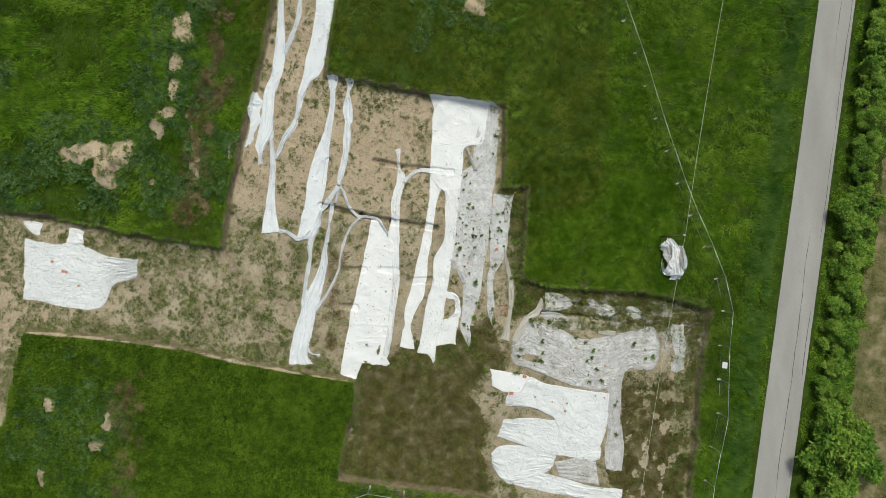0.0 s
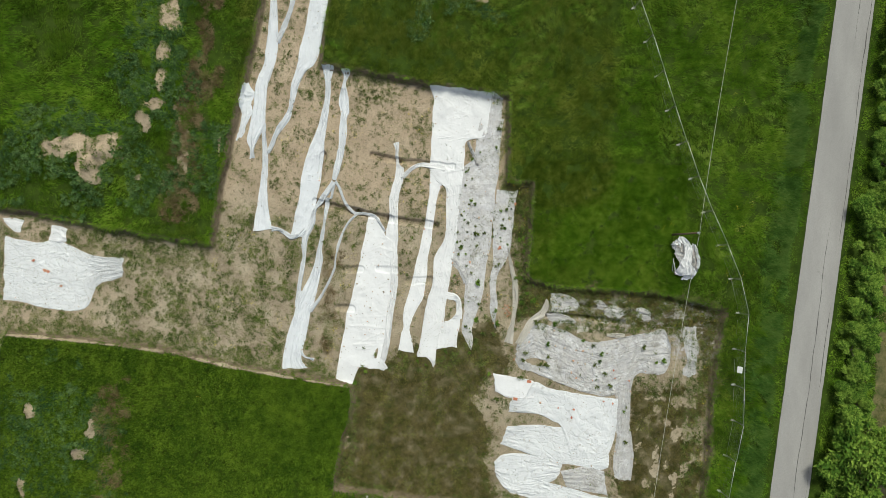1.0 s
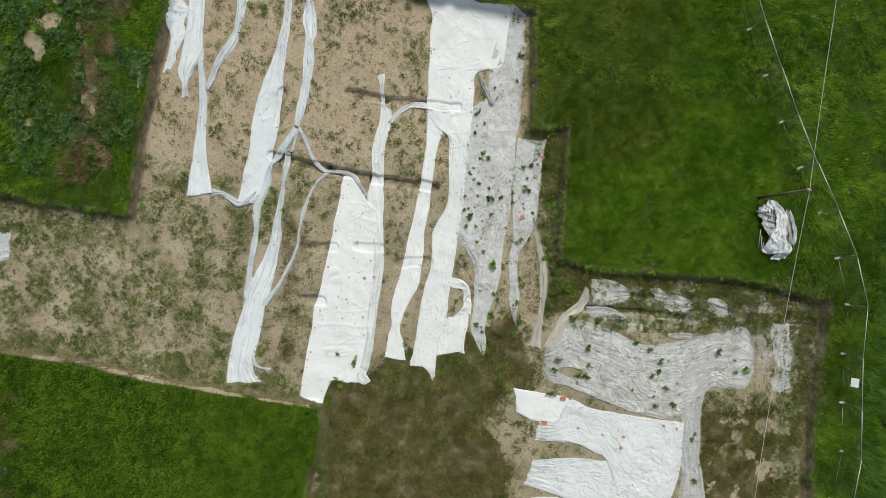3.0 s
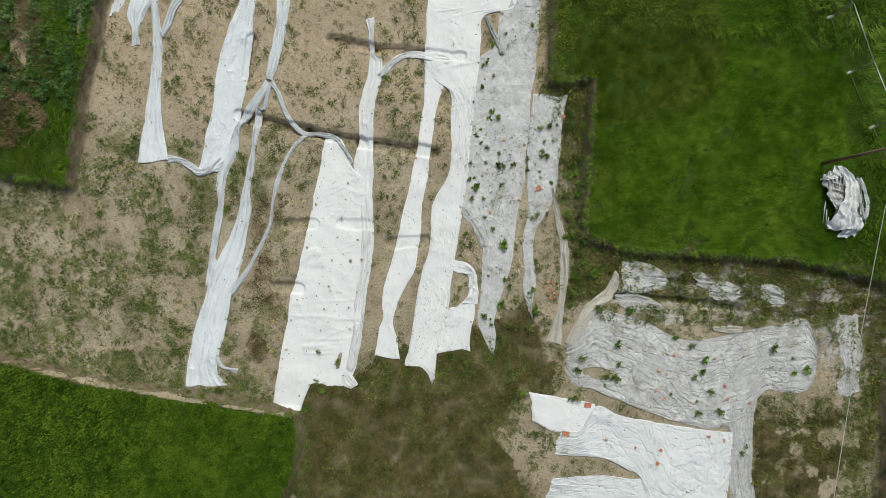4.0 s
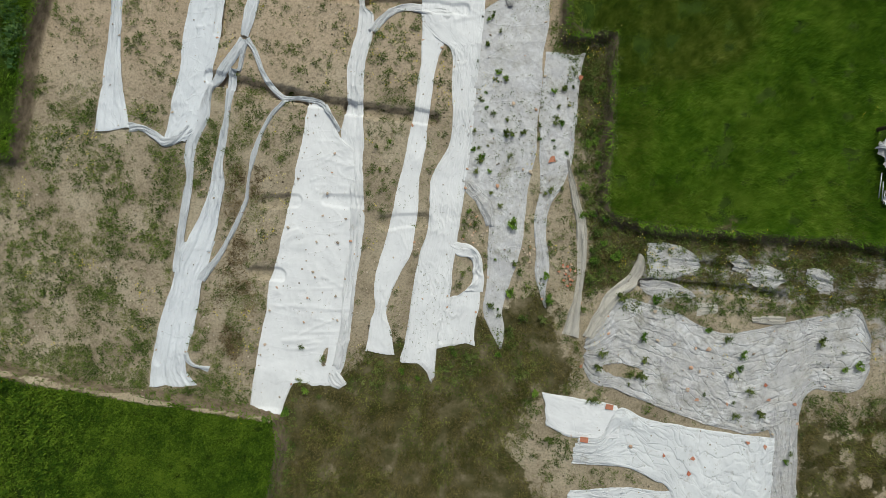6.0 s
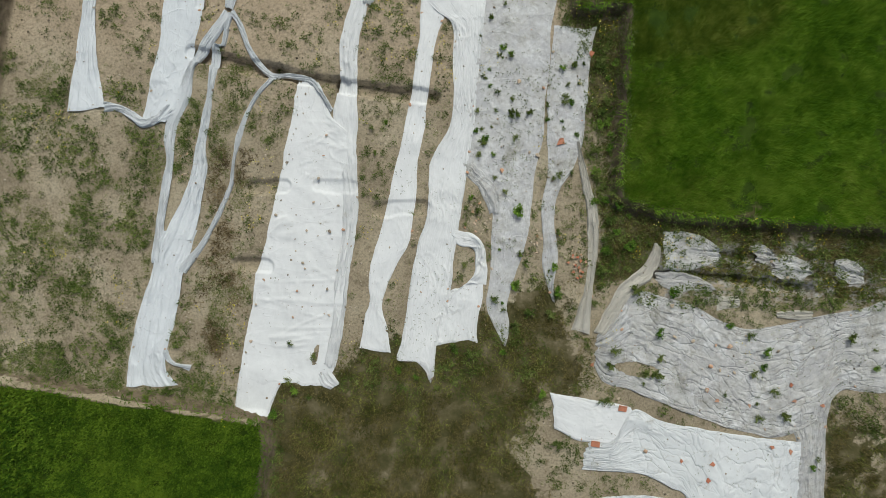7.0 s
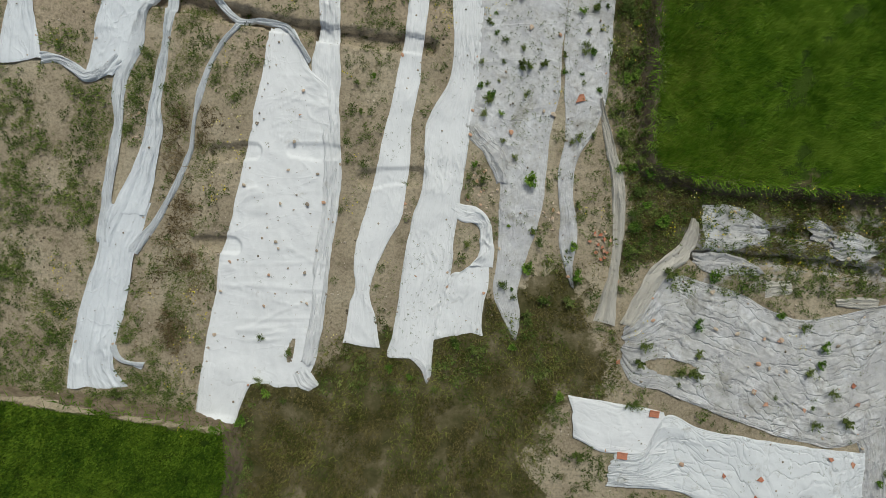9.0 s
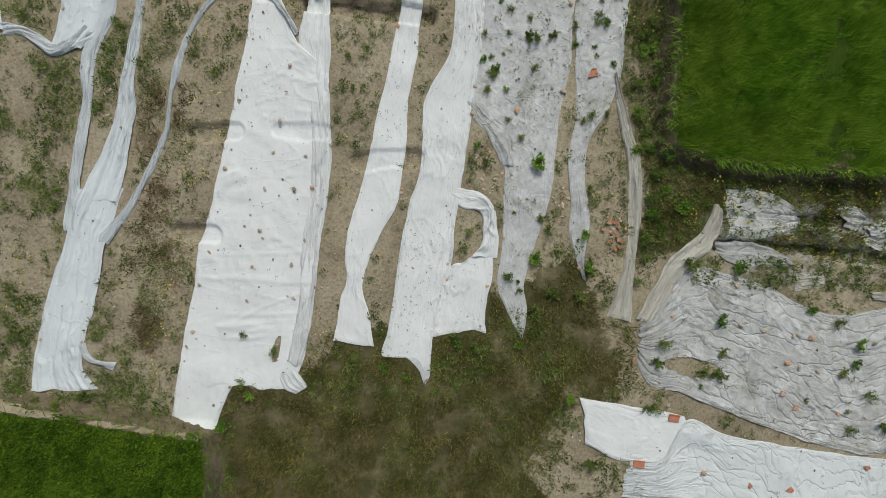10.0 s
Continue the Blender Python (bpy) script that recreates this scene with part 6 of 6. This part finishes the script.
    for k, (rows, mat, crumple, label) in enumerate(pieces):
        nu, nv = 56, 36
        c, length = spline(rows, nu)
        u = np.linspace(0, length, nu)[:, None]
        v = np.linspace(0, 1, nv)[None, :]
        rim = (fbm(u, 0 * u, 0.4, 401 + k, 4) - 0.5) * 0.6
        vv = v + rim * (v - 0.5)
        x, y = c[:, 0:1] * (1 - vv) + c[:, 2:3] * vv, c[:, 1:2] * (1 - vv) + c[:, 3:4] * vv
        y = y + (fbm(v * 2, 0 * v, 0.3, 411 + k, 3) - 0.5) * 0.5 * np.abs(np.linspace(-1, 1, nu))[:, None] ** 4
        fold = ridge(fbm(v * 1.6 + 0.3 * u, u / 3, 0.35, 421 + k, 3), 0.07) * 0.13 + (fbm(x, y, 0.35, 431 + k, 3) - 0.5) * 0.16
        z = base + 0.19 + lump(x, y) + fold * crumple - 0.2 * (k == 0) - 0.1 * (k == 4)
        thing("heap_cover", cloth_mesh("heap_cover", x, y, z, v * 1.8 + 0 * u, u + 0 * v, 0.5), mat, label, "sheet")


wrapped_heap()


# ---- hedge of shrubs and a tree beyond the lane ----
def crown_mesh(seed, leaves, size):
    r = np.random.RandomState(seed)
    lobes = r.normal(0, 0.42, (13, 3)) * np.array([1.15, 1.0, 0.42]) + np.array([0, 0, 0.55])
    rad = r.uniform(0.16, 0.42, 13)
    k = r.choice(13, leaves, p=rad ** 2 / (rad ** 2).sum())
    d = r.normal(size=(leaves, 3))
    d[:, 2] = np.abs(d[:, 2]) * 1.1 - 0.25
    d /= np.linalg.norm(d, axis=1)[:, None]
    p = lobes[k] + d * rad[k][:, None] * (0.45 + 0.8 * r.rand(leaves) ** 0.8)[:, None]
    p *= size
    ang = np.arctan2(d[:, 1], d[:, 0]) + r.normal(0, 0.8, leaves)
    ln = (0.13 + 0.2 * r.rand(leaves))
    v, f = tri_blades(p[:, 0], p[:, 1], p[:, 2], ln, ln * 0.6, ang, r.normal(0.1, 0.5, leaves))
    return mesh_of("crown", v, f, False)


BARK = wood_material("bark", (0.06, 0.05, 0.04), (0.17, 0.14, 0.11))
CROWNS = []
for s in range(4):
    me = crown_mesh(s, 4200, 1.8)
    me.materials.append(HEDGE_LEAF)
    CROWNS.append(me)


def shrub(x, y, size, label, category="shrub", group="hedge along the lane"):
    top = new("shrub" if category == "shrub" else "tree")
    bm = bmesh.new()
    tube(bm, (0, 0, -0.1), (0.05, 0.05, 1.0), 0.10, 0.06)
    for k in range(5):
        a = k * 1.26 + x
        tube(bm, (0.05, 0.05, 0.7), (0.8 * math.cos(a), 0.8 * math.sin(a), 1.5 + 0.2 * (k % 2)), 0.05, 0.02, 6)
    part("trunk", bm, BARK, top)
    crown = new("crown", CROWNS[RNG.randint(4)])
    crown.parent = top
    crown.location = (0, 0, 0.15)
    top.matrix_world = pose(x, y, ground_at(x, y), 0, 0, RNG.uniform(0, 360)) @ Matrix.Diagonal((size, size, size, 1))
    tagged(top, label, category, group)


(rx0, ry0), (rdx, rdy) = ROAD
for i in range(64):
    s = -31 + i * 1.02
    gap = (4.0 if i % 2 else 4.9) + RNG.uniform(-0.3, 0.4)
    l = math.hypot(rdx, rdy)
    shrub(rx0 + rdx / l * s + rdy / l * gap, ry0 + rdy / l * s - rdx / l * gap, RNG.uniform(0.55, 0.9), "leafy green hedge shrub beside the lane")
for x, y, z in ((39.9, -18.4, 1.7), (41.2, -20.6, 1.4), (39.2, -21.6, 1.3), (40.6, -16.4, 1.2)):
    shrub(x, y, z, "broad leafy green tree at the end of the hedge", "tree", "trees by the hedge")


# ---- crumbs of soil and pebbles, past counting ----
def crumbs():
    n = 30000
    x, y = RNG.uniform(-46, 26, n), RNG.uniform(-26, 26, n)
    d = trench_dist(x, y)
    cov = covered(x, y)
    w = fbm(x, y, 1.5, 171, 3)
    ok = (d < -0.25) & (dry_dist(x, y) > -0.2) & ((cov > 0) & (RNG.rand(n) < 0.16) | (cov == 0) & (w > 0.5))
    x, y, d = x[ok], y[ok], d[ok]
    m = len(x)
    size = 0.018 + 0.05 * RNG.rand(m) ** 3 + 0.012 * (covered(x, y) == 0)
    base = np.array([(1, 0, 0), (0, 1, 0), (-1, 0, 0), (0, -1, 0), (0, 0, 0.8), (0, 0, -0.8)], float)
    jit = base[None] * (0.6 + 0.7 * RNG.rand(m, 6, 1)) * size[:, None, None]
    a = RNG.rand(m) * 6.28
    ca, sa = np.cos(a)[:, None], np.sin(a)[:, None]
    z = ground_z(x, y, d) + np.where(covered(x, y) > 0, 0.075, 0.01)
    v = np.stack([jit[..., 0] * ca - jit[..., 1] * sa + x[:, None], jit[..., 0] * sa + jit[..., 1] * ca + y[:, None], jit[..., 2] + z[:, None]], -1)
    tri = np.array([(0, 1, 4), (1, 2, 4), (2, 3, 4), (3, 0, 4), (1, 0, 5), (2, 1, 5), (3, 2, 5), (0, 3, 5)])
    f = (tri[None] + 6 * np.arange(m)[:, None, None]).reshape(-1, 3)
    mat = leaf_material("pebbles_and_crumbs", (0.10, 0.085, 0.06), (0.27, 0.22, 0.16), (0.50, 0.44, 0.36), 0.8, 0.9)
    thing("pebbles", mesh_of("pebbles", v.reshape(-1, 3), f, False), mat, "pebbles and crumbs of soil on floor and sheets", "pebbles", kind="stuff")


crumbs()
